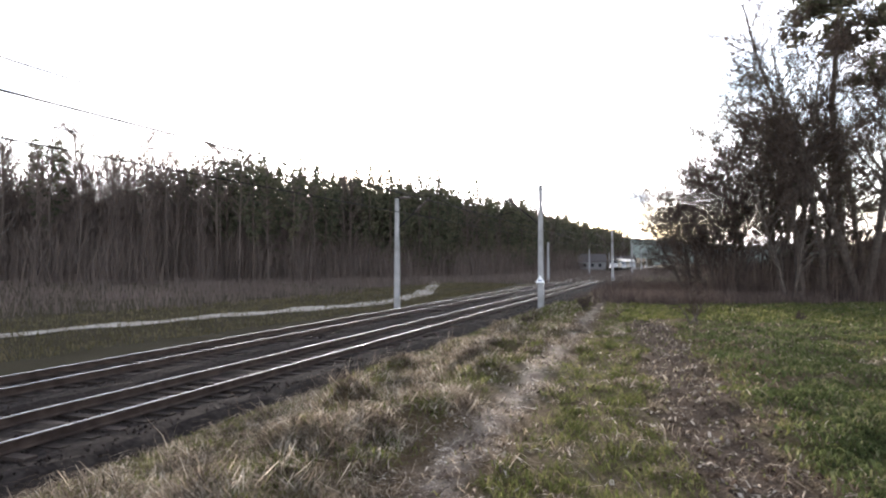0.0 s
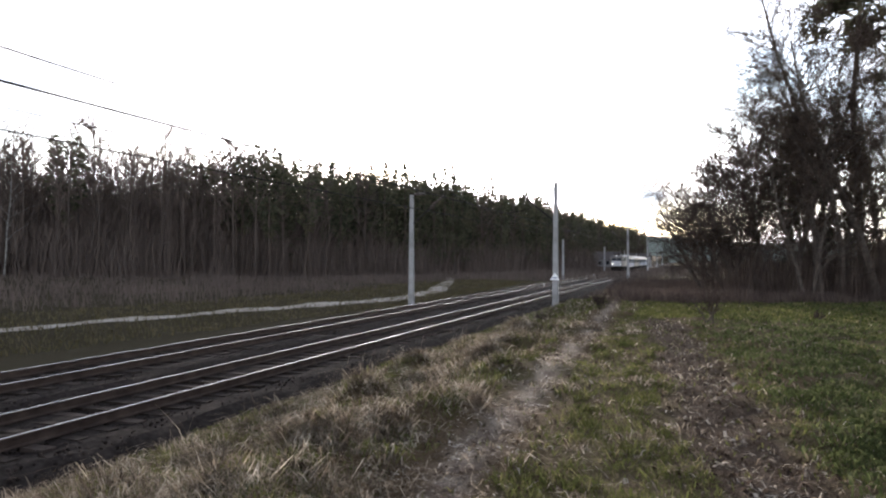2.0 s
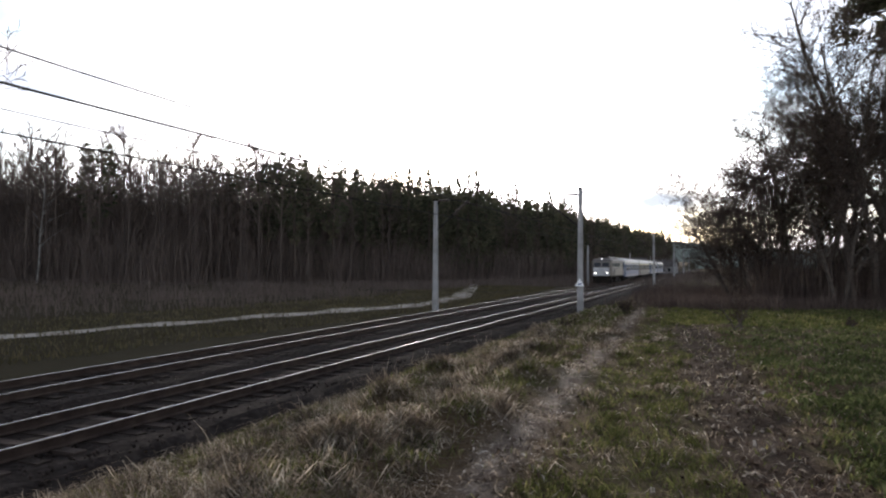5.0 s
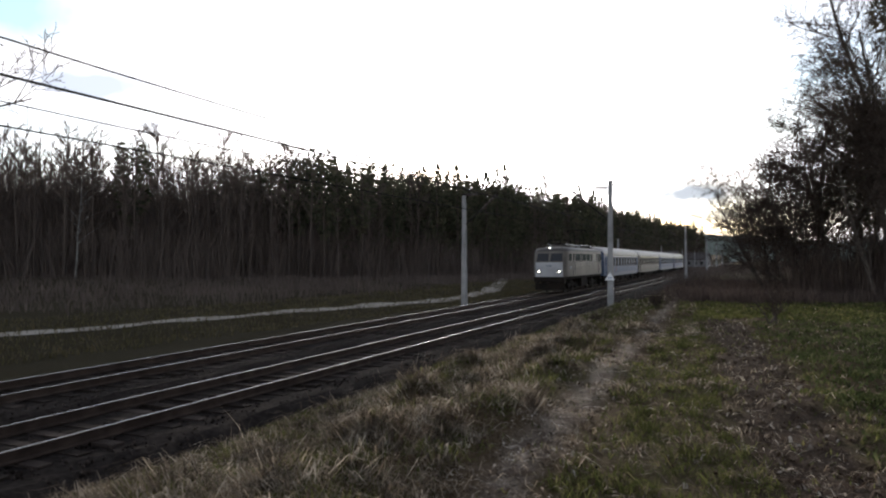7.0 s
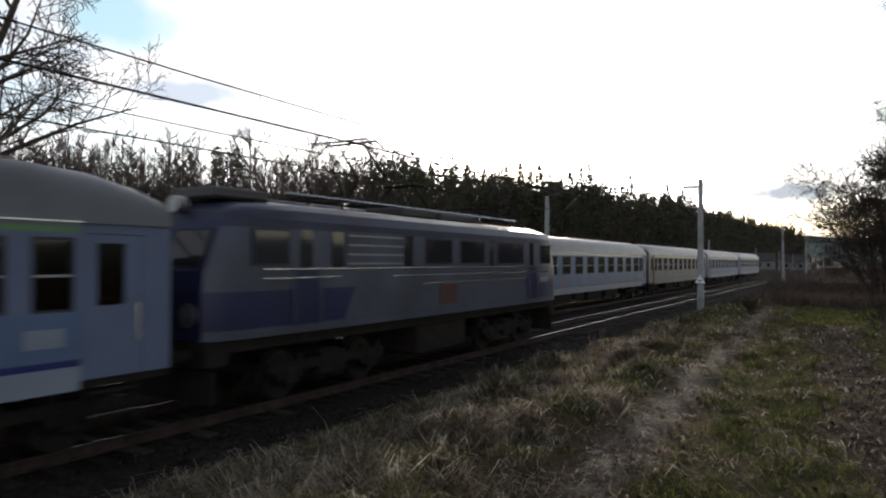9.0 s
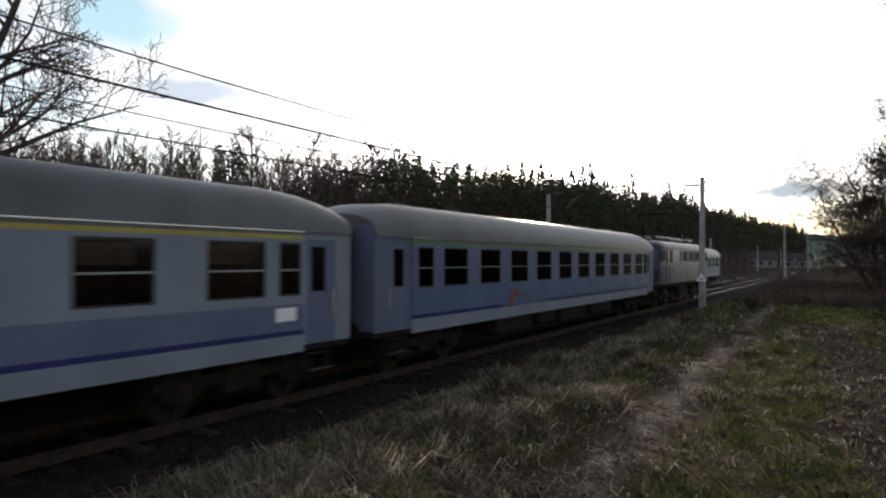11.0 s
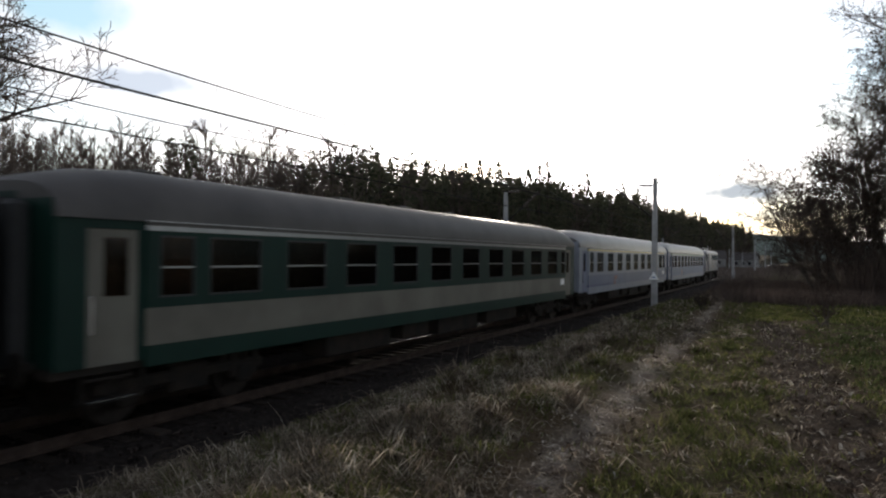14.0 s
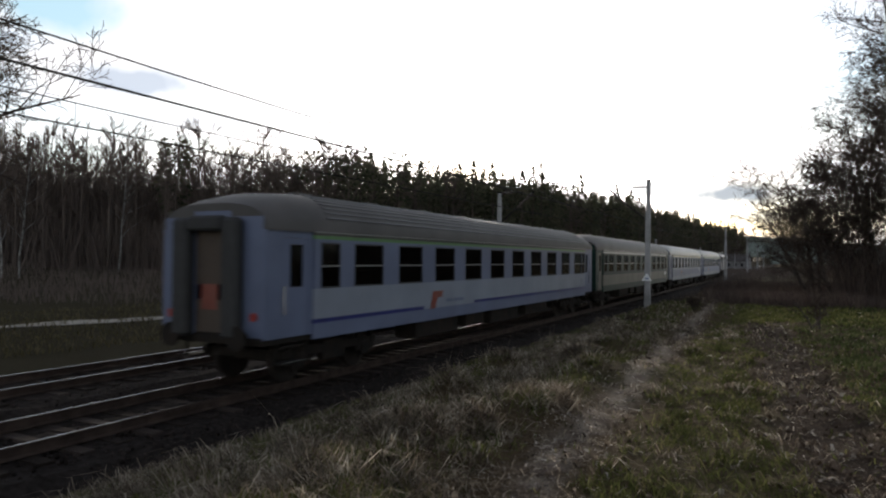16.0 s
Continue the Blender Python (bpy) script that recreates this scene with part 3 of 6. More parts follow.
def make_track(cx, name):
    track = thing(name, "straight railway track on dark stone ballast", "railway track", "the two tracks", "structure")
    s = Shape().use(M["ballast"])
    prof = [(-2.6, -0.62), (-1.75, -0.24), (-1.35, -0.21), (-0.5, -0.23), (0.5, -0.23), (1.35, -0.21), (1.75, -0.24), (2.6, -0.62)]
    ys = list(np.linspace(-60, 60, 161)) + list(np.geomspace(61, 1500, 40))
    rng = np.random.default_rng(5)
    rings = [[(cx + x, y, z + 0.03 * rng.standard_normal()) for x, z in prof] for y in ys]
    s.loft(rings, close=False, caps=False)
    part("ballast_bed", s, track, "dark stone ballast")
    for side in (-1, 1):
        r = Shape()
        x = cx + side * (GAUGE / 2 + 0.036)
        web = [(-0.075, -0.172), (0.075, -0.172), (0.075, -0.16), (0.012, -0.14), (0.012, -0.045), (0.036, -0.035), (0.036, -0.006), (0.026, -0.001)]
        web = web + [(-a, b) for a, b in reversed(web[2:])]
        r.use(M["steel"]).loft([[(x + a, y, b) for a, b in web] for y in (-80, 1500)], caps=True)
        arch = [(-0.011, 0.0), (-0.008, 0.0022), (-0.004, 0.0036), (0.0, 0.004), (0.004, 0.0036), (0.008, 0.0022), (0.011, 0.0)]
        r.use(M["polished"]).loft([[(x + a, y, b) for a, b in arch] for y in (-80, 1500)], close=False, caps=False)
        part("rail", r, track, "rusty steel rail with a bright polished head", smooth=True)
    return track


TRACKS = [make_track(NEAR, "track_near"), make_track(FAR, "track_far")]


def make_mast(x, y, h, arm_to, arm_z, lean, sign):
    """A concrete catenary mast with its hinged arm over the track."""
    base = float(ground_z(x, y))
    ob = thing("catenary_mast", "tall grey concrete railway mast beside the tracks", "mast", "catenary masts", m=pose(x, y, base - 0.3, 0, lean, 0))
    s = Shape().use(M["pole"])
    s.loft([[(a * w, b * w, z) for a, b in ((-1, -0.75), (-0.75, -1), (0.75, -1), (1, -0.75), (1, 0.75), (0.75, 1), (-0.75, 1), (-1, 0.75))]
            for z, w in ((0, 0.175), (h * 0.5, 0.15), (h + 0.3, 0.11))])
    part("pole", s, ob)
    c = Shape().use(M["black"])
    c.box(-0.13, 0.13, -0.13, 0.13, h + 0.30, h + 0.40).tube([(0.12, 0, h + 0.1), (0.34, 0, h + 0.32), (0.34, 0, h + 0.55)], 0.035)
    part("cap", c, ob, "dark iron mast cap with a bracket")
    dx = arm_to - x
    top = arm_z - base + 0.3
    a = Shape().use(M["cable"])
    tip = (dx * 0.86, 0, top + 1.55)
    a.tube([(0, 0, top - 0.55), tip], 0.045)
    a.tube([(0, 0, top + 1.5), tip], 0.016)
    a.tube([(dx * 0.45, 0, top + 0.55), (dx * 0.62, 0, top + 0.28), (dx * 1.05, 0, top + 0.06)], 0.02)
    part("cantilever", a, ob, "slanted steel tube bracket")
    for p0, p1, n in (((dx * 0.44, top + 0.52), (dx * 0.80, top + 1.41), 18), ((dx * 0.06, top + 1.5), (dx * 0.33, top + 1.515), 10)):
        i = Shape().use(M["insulator"])
        i.tube([(p0[0] + (p1[0] - p0[0]) * j / n, 0, p0[1] + (p1[1] - p0[1]) * j / n) for j in range(n + 1)], [0.05, 0.085] * (n // 2) + [0.05], 8)
        part("insulator", i, ob, "brown ribbed porcelain insulator")
    if sign:
        g = Shape().use(M["signwhite"])
        zz = 1.62 - base + 0.3
        ring = [(0, 0.27), (-0.29, -0.2), (0.29, -0.2)]
        g.loft([[(u, -0.25, zz + w) for u, w in ring], [(u, -0.235, zz + w) for u, w in ring]])
        plate = part("sign_plate", g, ob, "white triangular plate with a dark mark")
        b = Shape().use(M["signblue"])
        b.box(-0.11, 0.11, -0.258, -0.251, zz - 0.10, zz - 0.03)
        part("sign_mark", b, plate)


for y, sgn in ((-17, False), (41, True), (99.3, False), (157.5, False), (216, False), (274, False)):
    make_mast(-7.25, y, 7.5, NEAR, 5.44, 0.3 if y < 50 else -0.2, sgn)
for y in (-16, 42.0, 103, 161, 219, 277):
    make_mast(-17.05, y, 7.4 if y < 60 else 6.2, FAR, 5.5, 0.2, False)


def make_wires(cx, contact, mess, stagger, group):
    """Twin contact wires under a sagging messenger cable, span by span."""
    cat = thing("catenary", "dark overhead contact wires hung from a messenger cable", "overhead line", group)
    poles = [-17, 41, 99.3, 157.5, 216, 274, 332, 390]
    for k, (a, b) in enumerate(zip(poles[:-1], poles[1:])):
        s0, s1 = (stagger, -stagger) if k % 2 else (-stagger, stagger)
        for off in (-0.035, 0.035):
            part("contact_wire", Shape().use(M["cable"]).tube([(cx + s0 + off, a, contact), (cx + s1 + off, b, contact)], 0.014, 5, False), cat)
        sag = lambda u: mess + (contact + 1.55 - mess) * (2 * u - 1) ** 2
        part("messenger_cable", Shape().use(M["cable"]).tube([(cx, a + (b - a) * i / 16, sag(i / 16)) for i in range(17)], 0.017, 5, False), cat)
        for u in (0.10, 0.28, 0.462, 0.64, 0.82):
            y = a + (b - a) * u
            if k < 4:
                part("dropper", Shape().use(M["cable"]).tube([(cx, y, sag(u)), (cx, y, contact)], 0.008, 4, False), cat)


make_wires(NEAR, 5.44, 5.95, 0.15, "overhead lines")
make_wires(FAR, 5.5, 6.0, 0.15, "overhead lines")


# ---- rolling stock ----
MESHES = {}


def cached(key, build, smooth=False):
    """Alike pieces share one mesh."""
    if key not in MESHES:
        MESHES[key] = build().mesh(key[0], smooth)
    return MESHES[key]


WHEELSETS = []   # (object, radius, train)


def wheelset_shape():
    s = Shape().use(M["wheel"])
    s.tube([(-1.0, 0, 0), (1.0, 0, 0)], 0.08, 10)
    for e in (-1, 1):
        for x0, x1, r in ((0.66, 0.69, 0.49), (0.69, 0.79, 0.46)):
            s.tube([(e * x0, 0, 0), (e * x1, 0, 0)], r, 24)
        for k in range(3):
            a = 2 * math.pi * k / 3
            s.tube([(e * 0.80, 0.3 * math.cos(a), 0.3 * math.sin(a)), (e * 0.84, 0.3 * math.cos(a), 0.3 * math.sin(a))], 0.06, 8)
    return s


def bogie_frame_shape():
    s = Shape().use(M["black"])
    for e in (-1, 1):
        s.box(e * 1.02 - 0.07, e * 1.02 + 0.07, -1.75, 1.75, 0.52, 0.72, 0.03)
        for y in (-1.25, 1.25):
            s.box(e * 1.02 - 0.12, e * 1.02 + 0.12, y - 0.18, y + 0.18, 0.30, 0.62, 0.03)
            for d in (-0.27, 0.27):
                s.tube([(e * 1.05, y + d, 0.42), (e * 1.05, y + d, 0.85)], 0.08, 10)
        s.box(e * 1.0 - 0.1, e * 1.0 + 0.1, -0.4, 0.4, 0.35, 0.80, 0.03)
    s.box(-1.0, 1.0, -0.3, 0.3, 0.5, 0.85, 0.03)
    s.box(-0.9, 0.9, -1.70, -1.55, 0.5, 0.68).box(-0.9, 0.9, 1.55, 1.70, 0.5, 0.68)
    return s


def make_bogie(owner, y, train):
    b = part("bogie", cached(("bogie",), bogie_frame_shape), owner, "black steel bogie with coil springs", m=pose(0, y, 0))
    for d in (-1.25, 1.25):
        w = part("wheelset", cached(("wheelset",), wheelset_shape, True), b, "worn steel wheels on an axle", m=pose(0, d, 0.46))
        WHEELSETS.append((w, train))


def window_frame_shape(w, h, bar):
    def build():
        s = Shape().use(M["rubber"])
        t = 0.035
        s.box(-0.02, 0.02, -w / 2, w / 2, h / 2 - t, h / 2).box(-0.02, 0.02, -w / 2, w / 2, -h / 2, -h / 2 + t)
        s.use(M["rubber"])
        s.box(-0.018, 0.018, -w / 2, -w / 2 + t, -h / 2 + t, h / 2 - t).box(-0.018, 0.018, w / 2 - t, w / 2, -h / 2 + t, h / 2 - t)
        if bar:
            s.use(M["frame"]).box(-0.02, 0.022, -w / 2 + t, w / 2 - t, -0.03, 0.0)
        return s
    return build


def pane_shape(w, h):
    return lambda: Shape().use(M["glass"]).box(-0.004, 0.004, -w / 2 + 0.03, w / 2 - 0.03, -h / 2 + 0.03, h / 2 - 0.03)


def make_window(owner, side, x, y, z, w, h, bar=True, label=""):
    turn = 0 if side > 0 else 180
    f = part("window", cached(("window_frame", w, h, bar), window_frame_shape(w, h, bar)), owner, label, m=pose(side * x, y, z, 0, 0, turn))
    part("pane", cached(("pane", w, h), pane_shape(w, h)), f, m=pose(-0.008, 0, 0))
    return f


COACH = 24.95


def roof_section(y, drop, w=1.405, eave=3.12, top=4.0):
    pts = []
    for i in range(17):
        a = math.pi * i / 16
        cx, sx = math.cos(a), math.sin(a)
        x = w * math.copysign(abs(cx) ** 0.72, cx)
        pts.append((x, y, eave + (top - eave - drop) * sx ** 0.85))
    return pts


def make_coach(label, livery, train, at, seed=0):
    """A 25 m passenger coach. livery: colours of sill, stripe, lower side, window band, class line, roof, doors; first window, pitch, count, ribs, emblem."""
    sill, stripe, lower, band, line, roof, door, first, pitch, count, ribs, mark = livery
    rng = random.Random(seed)
    ob = thing("passenger_coach", label, "railway coach", train, m=at)
    L0, L1 = 0.42, COACH - 0.42            # body ends
    V = 1.42                               # vestibule depth
    a, b = L0 + V, L1 - V
    wins = [(first + i * pitch, 1.25) for i in range(count)]
    ends = [(a + 0.58, 0.70), (b - 0.36, 0.56)]
    holes = sorted([w for w in wins if a + 0.98 < w[0] - w[1] / 2 and w[0] + w[1] / 2 < b - 0.66] + ends)
    X0, X1 = 1.355, 1.41
    for e in (-1, 1):
        s = Shape()

        def slab(y0, y1, z0, z1, m, x0=X0, x1=X1):
            s.use(M[m]).box(min(e * x0, e * x1), max(e * x0, e * x1), y0, y1, z0, z1)

        slab(a, b, 0.91, 1.23, sill)
        if mark:
            m0 = 7.45
            slab(a, m0 - 0.8, 1.23, 1.32, stripe)
            slab(m0 - 0.8, m0 + 2.5, 1.23, 1.32, lower)
            slab(m0 + 2.5, b, 1.23, 1.32, stripe)
        else:
            slab(a, b, 1.23, 1.32, stripe)
        slab(a, b, 1.32, 1.80, lower)
        slab(a, b, 1.80, 1.95, band if mark != "split" else lower)
        y = a
        for c, w in holes:
            slab(y, c - w / 2, 1.95, 2.92, band)
            y = c + w / 2
        slab(y, b, 1.95, 2.92, band)
        slab(a, b, 2.92, 2.985, band)
        slab(a, b, 2.985, 3.06, line)
        slab(a, b, 3.06, 3.13, roof)
        for y0, y1 in ((L0, L0 + 0.46), (L0 + 1.30, a), (b, L1 - 1.30), (L1 - 0.46, L1)):   # door posts, set in
            slab(y0, y1, 1.02, 3.13, band if door != "cream" else "bottle", 1.30, 1.36)
        for y0, y1 in ((L0 + 0.46, L0 + 1.30), (L1 - 1.30, L1 - 0.46)):
            slab(y0, y1, 2.985, 3.13, band if door != "cream" else "bottle", 1.30, 1.36)
        part("side_wall", s, ob)
        for c, w in holes:
            z, h = 2.435, 0.97
            f = make_window(ob, e, 1.39, c, z, w, h)
            if rng.random() < 0.18:
                part("blind", cached(("blind", w), lambda w=w: Shape().use(M["blind"]).box(-0.004, 0.004, -w / 2 + 0.08, w / 2 - 0.3, 0.1, 0.40)), f,
                     "pale pulled-down blind", m=pose(-0.03, 0, 0))
        for c, flip in ((L0 + 0.88, 1), (L1 - 0.88, -1)):
            d = Shape().use(M[door])
            x0, x1 = sorted((e * 1.295, e * 1.345))
            hx = c + flip * 0.06
            d.holed(x0, x1, c - 0.42, c + 0.42, 1.02, 2.98, hx - 0.21, hx + 0.21, 2.0, 2.86)
            dd = part("door", d, ob, "narrow coach door with a tall pane")
            part("pane", cached(("door_pane",), lambda: Shape().use(M["glass"]).box(-0.004, 0.004, -0.20, 0.20, -0.42, 0.42)), dd, m=pose(e * 1.32, hx, 2.43))
            part("door_handle", cached(("door_handle",), lambda: Shape().use(M["chrome"]).box(-0.02, 0.02, -0.015, 0.015, -0.28, 0.28, 0.008)), dd, m=pose(e * 1.365, c - flip * 0.34, 1.75))
            st = Shape().use(M["black"])
            st.box(min(e * 1.0, e * 1.30), max(e * 1.0, e * 1.30), c - 0.38, c + 0.38, 0.80, 0.84)
            st.box(min(e * 1.1, e * 1.38), max(e * 1.1, e * 1.38), c - 0.38, c + 0.38, 0.48, 0.52)
            st.box(e * 1.2 - 0.02, e * 1.2 + 0.02, c - 0.40, c - 0.36, 0.48, 1.1).box(e * 1.2 - 0.02, e * 1.2 + 0.02, c + 0.36, c + 0.40, 0.48, 1.1)
            st.use(M["chrome"]).box(min(e * 1.36, e * 1.395), max(e * 1.36, e * 1.395), c - 0.38, c + 0.38, 0.522, 0.535)
            part("door_step", st, ob, "steel footsteps with bright edges")
        if mark:
            m0 = 7.45
            g = Shape().use(M["orange"])
            x0, x1 = sorted((e * 1.412, e * 1.416))
            for q in ([(m0 - 0.45, 1.22), (m0 - 0.15, 1.22), (m0 + 0.05, 1.70), (m0 - 0.30, 1.70)], [(m0 + 0.0, 1.52), (m0 + 0.25, 1.52), (m0 + 0.32, 1.70), (m0 + 0.05, 1.70)]):
                g.loft([[(x0, u, z) for u, z in q], [(x1, u, z) for u, z in q]])
            part("emblem", g, ob, "orange slanted emblem")
            t = Shape().use(M["lavender"])
            for k in range(5):
                t.box(x0, x1, m0 + 0.55 + k * 0.24, m0 + 0.55 + k * 0.24 + 0.16, 1.36, 1.46)
            part("lettering_bars", t, ob, "row of small grey bars")
        p = Shape().use(M["white" if mark == "split" else "signwhite"])
        x0, x1 = sorted((e * 1.412, e * 1.42))
        p.box(x0, x1, b - 0.72, b - 0.22, 1.50, 1.74)
        part("destination_plate", p, ob, "small white route board")
    r = Shape().use(M[roof])
    r.loft([roof_section(y, d) for y, d in ((L0, 0.34), (L0 + 0.35, 0.20), (L0 + 0.9, 0.07), (L0 + 1.8, 0.0), (L1 - 1.8, 0.0), (L1 - 0.9, 0.07), (L1 - 0.35, 0.20), (L1, 0.34))], close=False, caps=True)
    part("roof", r, ob, "dull grey curved roof", smooth=True)
    for k in range(19 if ribs else 0):
        q = (0.10 + 0.80 * k / 18) * math.pi
        c0, s0 = math.cos(q), math.sin(q)
        x, z = 1.405 * math.copysign(abs(c0) ** 0.72, c0), 3.12 + 0.88 * s0 ** 0.85
        part("roof_rib", Shape().use(M["roofgrey"]).tube([(x, L0 + 1.9, z), (x, L1 - 1.9, z)], 0.022, 6), ob)
    part("gutter", Shape().use(M["chrome" if roof == "roofgrey" else "frame"]).box(1.40, 1.43, a, b, 3.12, 3.14).box(-1.43, -1.40, a, b, 3.12, 3.14), ob, "bright rain gutter")
    for k in range(8):
        y = L0 + 2.2 + k * (L1 - L0 - 4.4) / 7
        part("roof_vent", cached(("roof_vent",), lambda: Shape().use(M["roofdark"]).box(-0.16, 0.16, -0.28, 0.28, -0.03, 0.05, 0.02)), ob, m=pose(0.35, y, 3.98))
    for y, e in ((L0, -1), (L1, 1)):
        s = Shape().use(M[band if door != "cream" else "bottle"])
        y0, y1 = sorted((y + e * 0.008, y - e * 0.05))
        s.box(-1.30, -0.48, y0, y1, 1.05, 3.38).box(0.48, 1.30, y0, y1, 1.05, 3.38).box(-0.48, 0.48, y0, y1, 3.2, 3.5)
        part("end_wall", s, ob)
        g = Shape().use(M["rubber"])
        y0, y1 = sorted((y, y + e * 0.28))
        g.box(-0.86, -0.44, y0, y1, 1.02, 3.36, 0.07).box(0.44, 0.86, y0, y1, 1.02, 3.36, 0.07).box(-0.44, 0.44, y0, y1, 3.10, 3.40, 0.05)
        part("gangway", g, ob, "black rubber gangway tube")
        d = Shape().use(M["plank"])
        y0, y1 = sorted((y - e * 0.02, y - e * 0.07))
        d.box(-0.44, 0.44, y0, y1, 1.1, 1.75).use(M["orange"]).box(-0.30, 0.12, y0 - 0.004, y1 + 0.004, 1.55, 2.05).use(M["plank"]).box(-0.44, 0.44, y0, y1, 2.05, 3.14)
        part("end_door", d, ob, "dark brown end door with an orange panel")
        for bx in (-0.87, 0.87):
            h = Shape().use(M["black"])
            h.tube([(bx, y - e * 0.1, 1.05), (bx, y + e * 0.22, 1.05)], 0.09, 10).tube([(bx, y + e * 0.22, 1.05), (bx, y + e * 0.26, 1.05)], 0.24, 14)
            part("buffer", h, ob, "round black buffer")
        if not ribs or e > 0:
            continue
        t = Shape().use(M["taillight"])
        t.tube([(1.1, y + e * 0.0, 1.45), (1.1, y + e * 0.05, 1.45)], 0.09, 10).tube([(-1.1, y, 1.45), (-1.1, y + e * 0.05, 1.45)], 0.09, 10)
        part("tail_lamps", t, ob)
    u = Shape().use(M["black"])
    u.box(-1.30, 1.30, L0, L1, 0.90, 1.08)
    for y0, y1, z in ((6.6, 9.2, 0.42), (9.8, 11.2, 0.5), (11.8, 14.4, 0.40), (15.2, 17.8, 0.46)):
        for e in (-1, 1):
            u.box(min(e * 0.5, e * 1.22), max(e * 0.5, e * 1.22), y0, y1, z, 0.92, 0.04)
    part("underframe", u, ob, "black underframe with equipment boxes")
    n = Shape().use(M["interior"])
    n.box(-1.34, 1.34, L0 + 0.1, L1 - 0.1, 1.10, 1.14)
    n.box(-0.42, -0.38, a, b, 1.14, 3.1)
    n.box(-1.34, 1.34, L0 + 0.1, L1 - 0.1, 3.14, 3.17)
    part("corridor_wall", n, ob, "brown inner wall and floor")
    for c, w in holes[1:-1]:
        q = Shape().use(M["seatred"])
        q.box(-0.36, 1.3, c - 1.0, c - 0.88, 1.14, 2.55, 0.03).box(-0.36, 1.3, c - 0.88, c - 0.5, 1.14, 1.60, 0.04)
        part("seat_row", q, ob, "dark red upholstered seats")
    for y in (3.0, COACH - 3.0):
        make_bogie(ob, y, train)
    return ob


def body_ring(y, w, top, slope, zs, lift=0.0):
    """One half-round body section: up one side, over the roof and down the other. slope: how far a point leans towards the middle per metre over 2.3."""
    side = [(w, z) for z in zs]
    arc = []
    for i in range(1, 8):
        t = math.pi * i / 8
        arc.append((w * math.copysign(abs(math.cos(t)) ** 0.75, math.cos(t)), zs[-1] + (top - zs[-1]) * math.sin(t) ** 0.8))
    pts = side + arc + [(-x, z) for x, z in reversed(side)]
    return [(x, y + slope * max(0, z - 2.35), z) for x, z in pts]


LOCO = 15.6


def make_loco(label, pal, train, at):
    """A four-axle electric locomotive with a cab at each end."""
    ob = thing("electric_locomotive", label, "locomotive", train, m=at)
    zs = [1.30, 1.46, 2.10, 2.45, 2.53, 3.20, 3.36]
    stations = [(0.25, 1.12, 0.42), (0.42, 1.30, 0.40), (0.85, 1.40, 0.25), (2.2, 1.43, 0.0), (LOCO - 2.2, 1.43, 0.0), (LOCO - 0.85, 1.40, -0.25), (LOCO - 0.42, 1.30, -0.40), (LOCO - 0.25, 1.12, -0.42)]
    tops = [3.50, 3.60, 3.69, 3.76, 3.76, 3.69, 3.60, 3.50]
    rings = [body_ring(y, w, t, s, zs) for (y, w, s), t in zip(stations, tops)]
    n = len(rings[0])
    colours = [pal["sill"], pal["low"], pal["belt"], pal["trim"], pal["band"], pal["top"]]
    for side in (0, 1):
        s = Shape()
        pts = [[r[j if side == 0 else n - 1 - j] for j in range(7)] for r in rings]
        s.use(M[colours[0]]).add([v for r in pts for v in r], [])
        for j in range(6):
            s.use(M[colours[j]])
            for i in range(len(rings) - 1):
                s.f.append((7 * i + j, 7 * i + j + 1, 7 * i + 8 + j, 7 * i + 7 + j))
                s.k.append(s.now)
        part("side_shell", s, ob, smooth=True)
    for ring in (rings[0], rings[-1]):
        e = Shape()
        for j in range(6):
            a, b, c, d = ring[j], ring[j + 1], ring[n - 2 - j], ring[n - 1 - j]
            e.use(M[pal["front_low"] if j < 3 else pal["front_top"]]).add([a, b, c, d], [(0, 1, 2, 3)])
        e.use(M[pal["roof"]]).add(ring[6:n - 6], [tuple(range(n - 12))])
        part("cab_front", e, ob, "flat cab front with a raked upper half")
    r = Shape().use(M[pal["roof"]]).loft([q[6:n - 6] for q in rings], close=False, caps=False)
    part("roof", r, ob, "dusty locomotive roof", smooth=True)
    for y0, f in ((0.25, 1), (LOCO - 0.25, -1)):
        for cx in (-0.56, 0.56):
            w = Shape()
            yy = lambda z: y0 + f * (0.42 * max(0, z - 2.35)) - f * 0.018
            ring = lambda k, d: [(cx + u * k, yy(2.85 + v * k) + d, 2.85 + v * k) for u, v in ((-0.5, -0.32), (0.5, -0.32), (0.47, 0.32), (-0.47, 0.32))]
            w.use(M["rubber"]).loft([ring(1.0, 0), ring(1.0, f * 0.02)])
            w.use(M["glassdark"]).loft([ring(0.9, -f * 0.012), ring(0.9, 0)])
            part("windscreen", w, ob, "dark cab windscreen")
        for cx in (-0.82, 0.82):
            h = Shape().use(M["frame"]).tube([(cx, y0 + f * 0.02, 1.72), (cx, y0 - f * 0.06, 1.72)], 0.20, 16)
            lamp = part("headlamp", h, ob, "round headlamp in a metal ring")
            g = Shape().use(M["headlight"] if (pal["lit"] and f < 0) else M["frame"]).tube([(cx, y0 - f * 0.06, 1.72), (cx, y0 - f * 0.075, 1.72)], 0.065, 16)
            part("lens", g, lamp)
            b = Shape().use(M["black"])
            b.tube([(cx, y0, 1.06), (cx, y0 - f * 0.42, 1.06)], 0.10, 10).tube([(cx, y0 - f * 0.42, 1.06), (cx, y0 - f * 0.46, 1.06)], 0.25, 16)
            part("buffer", b, ob, "round black buffer")
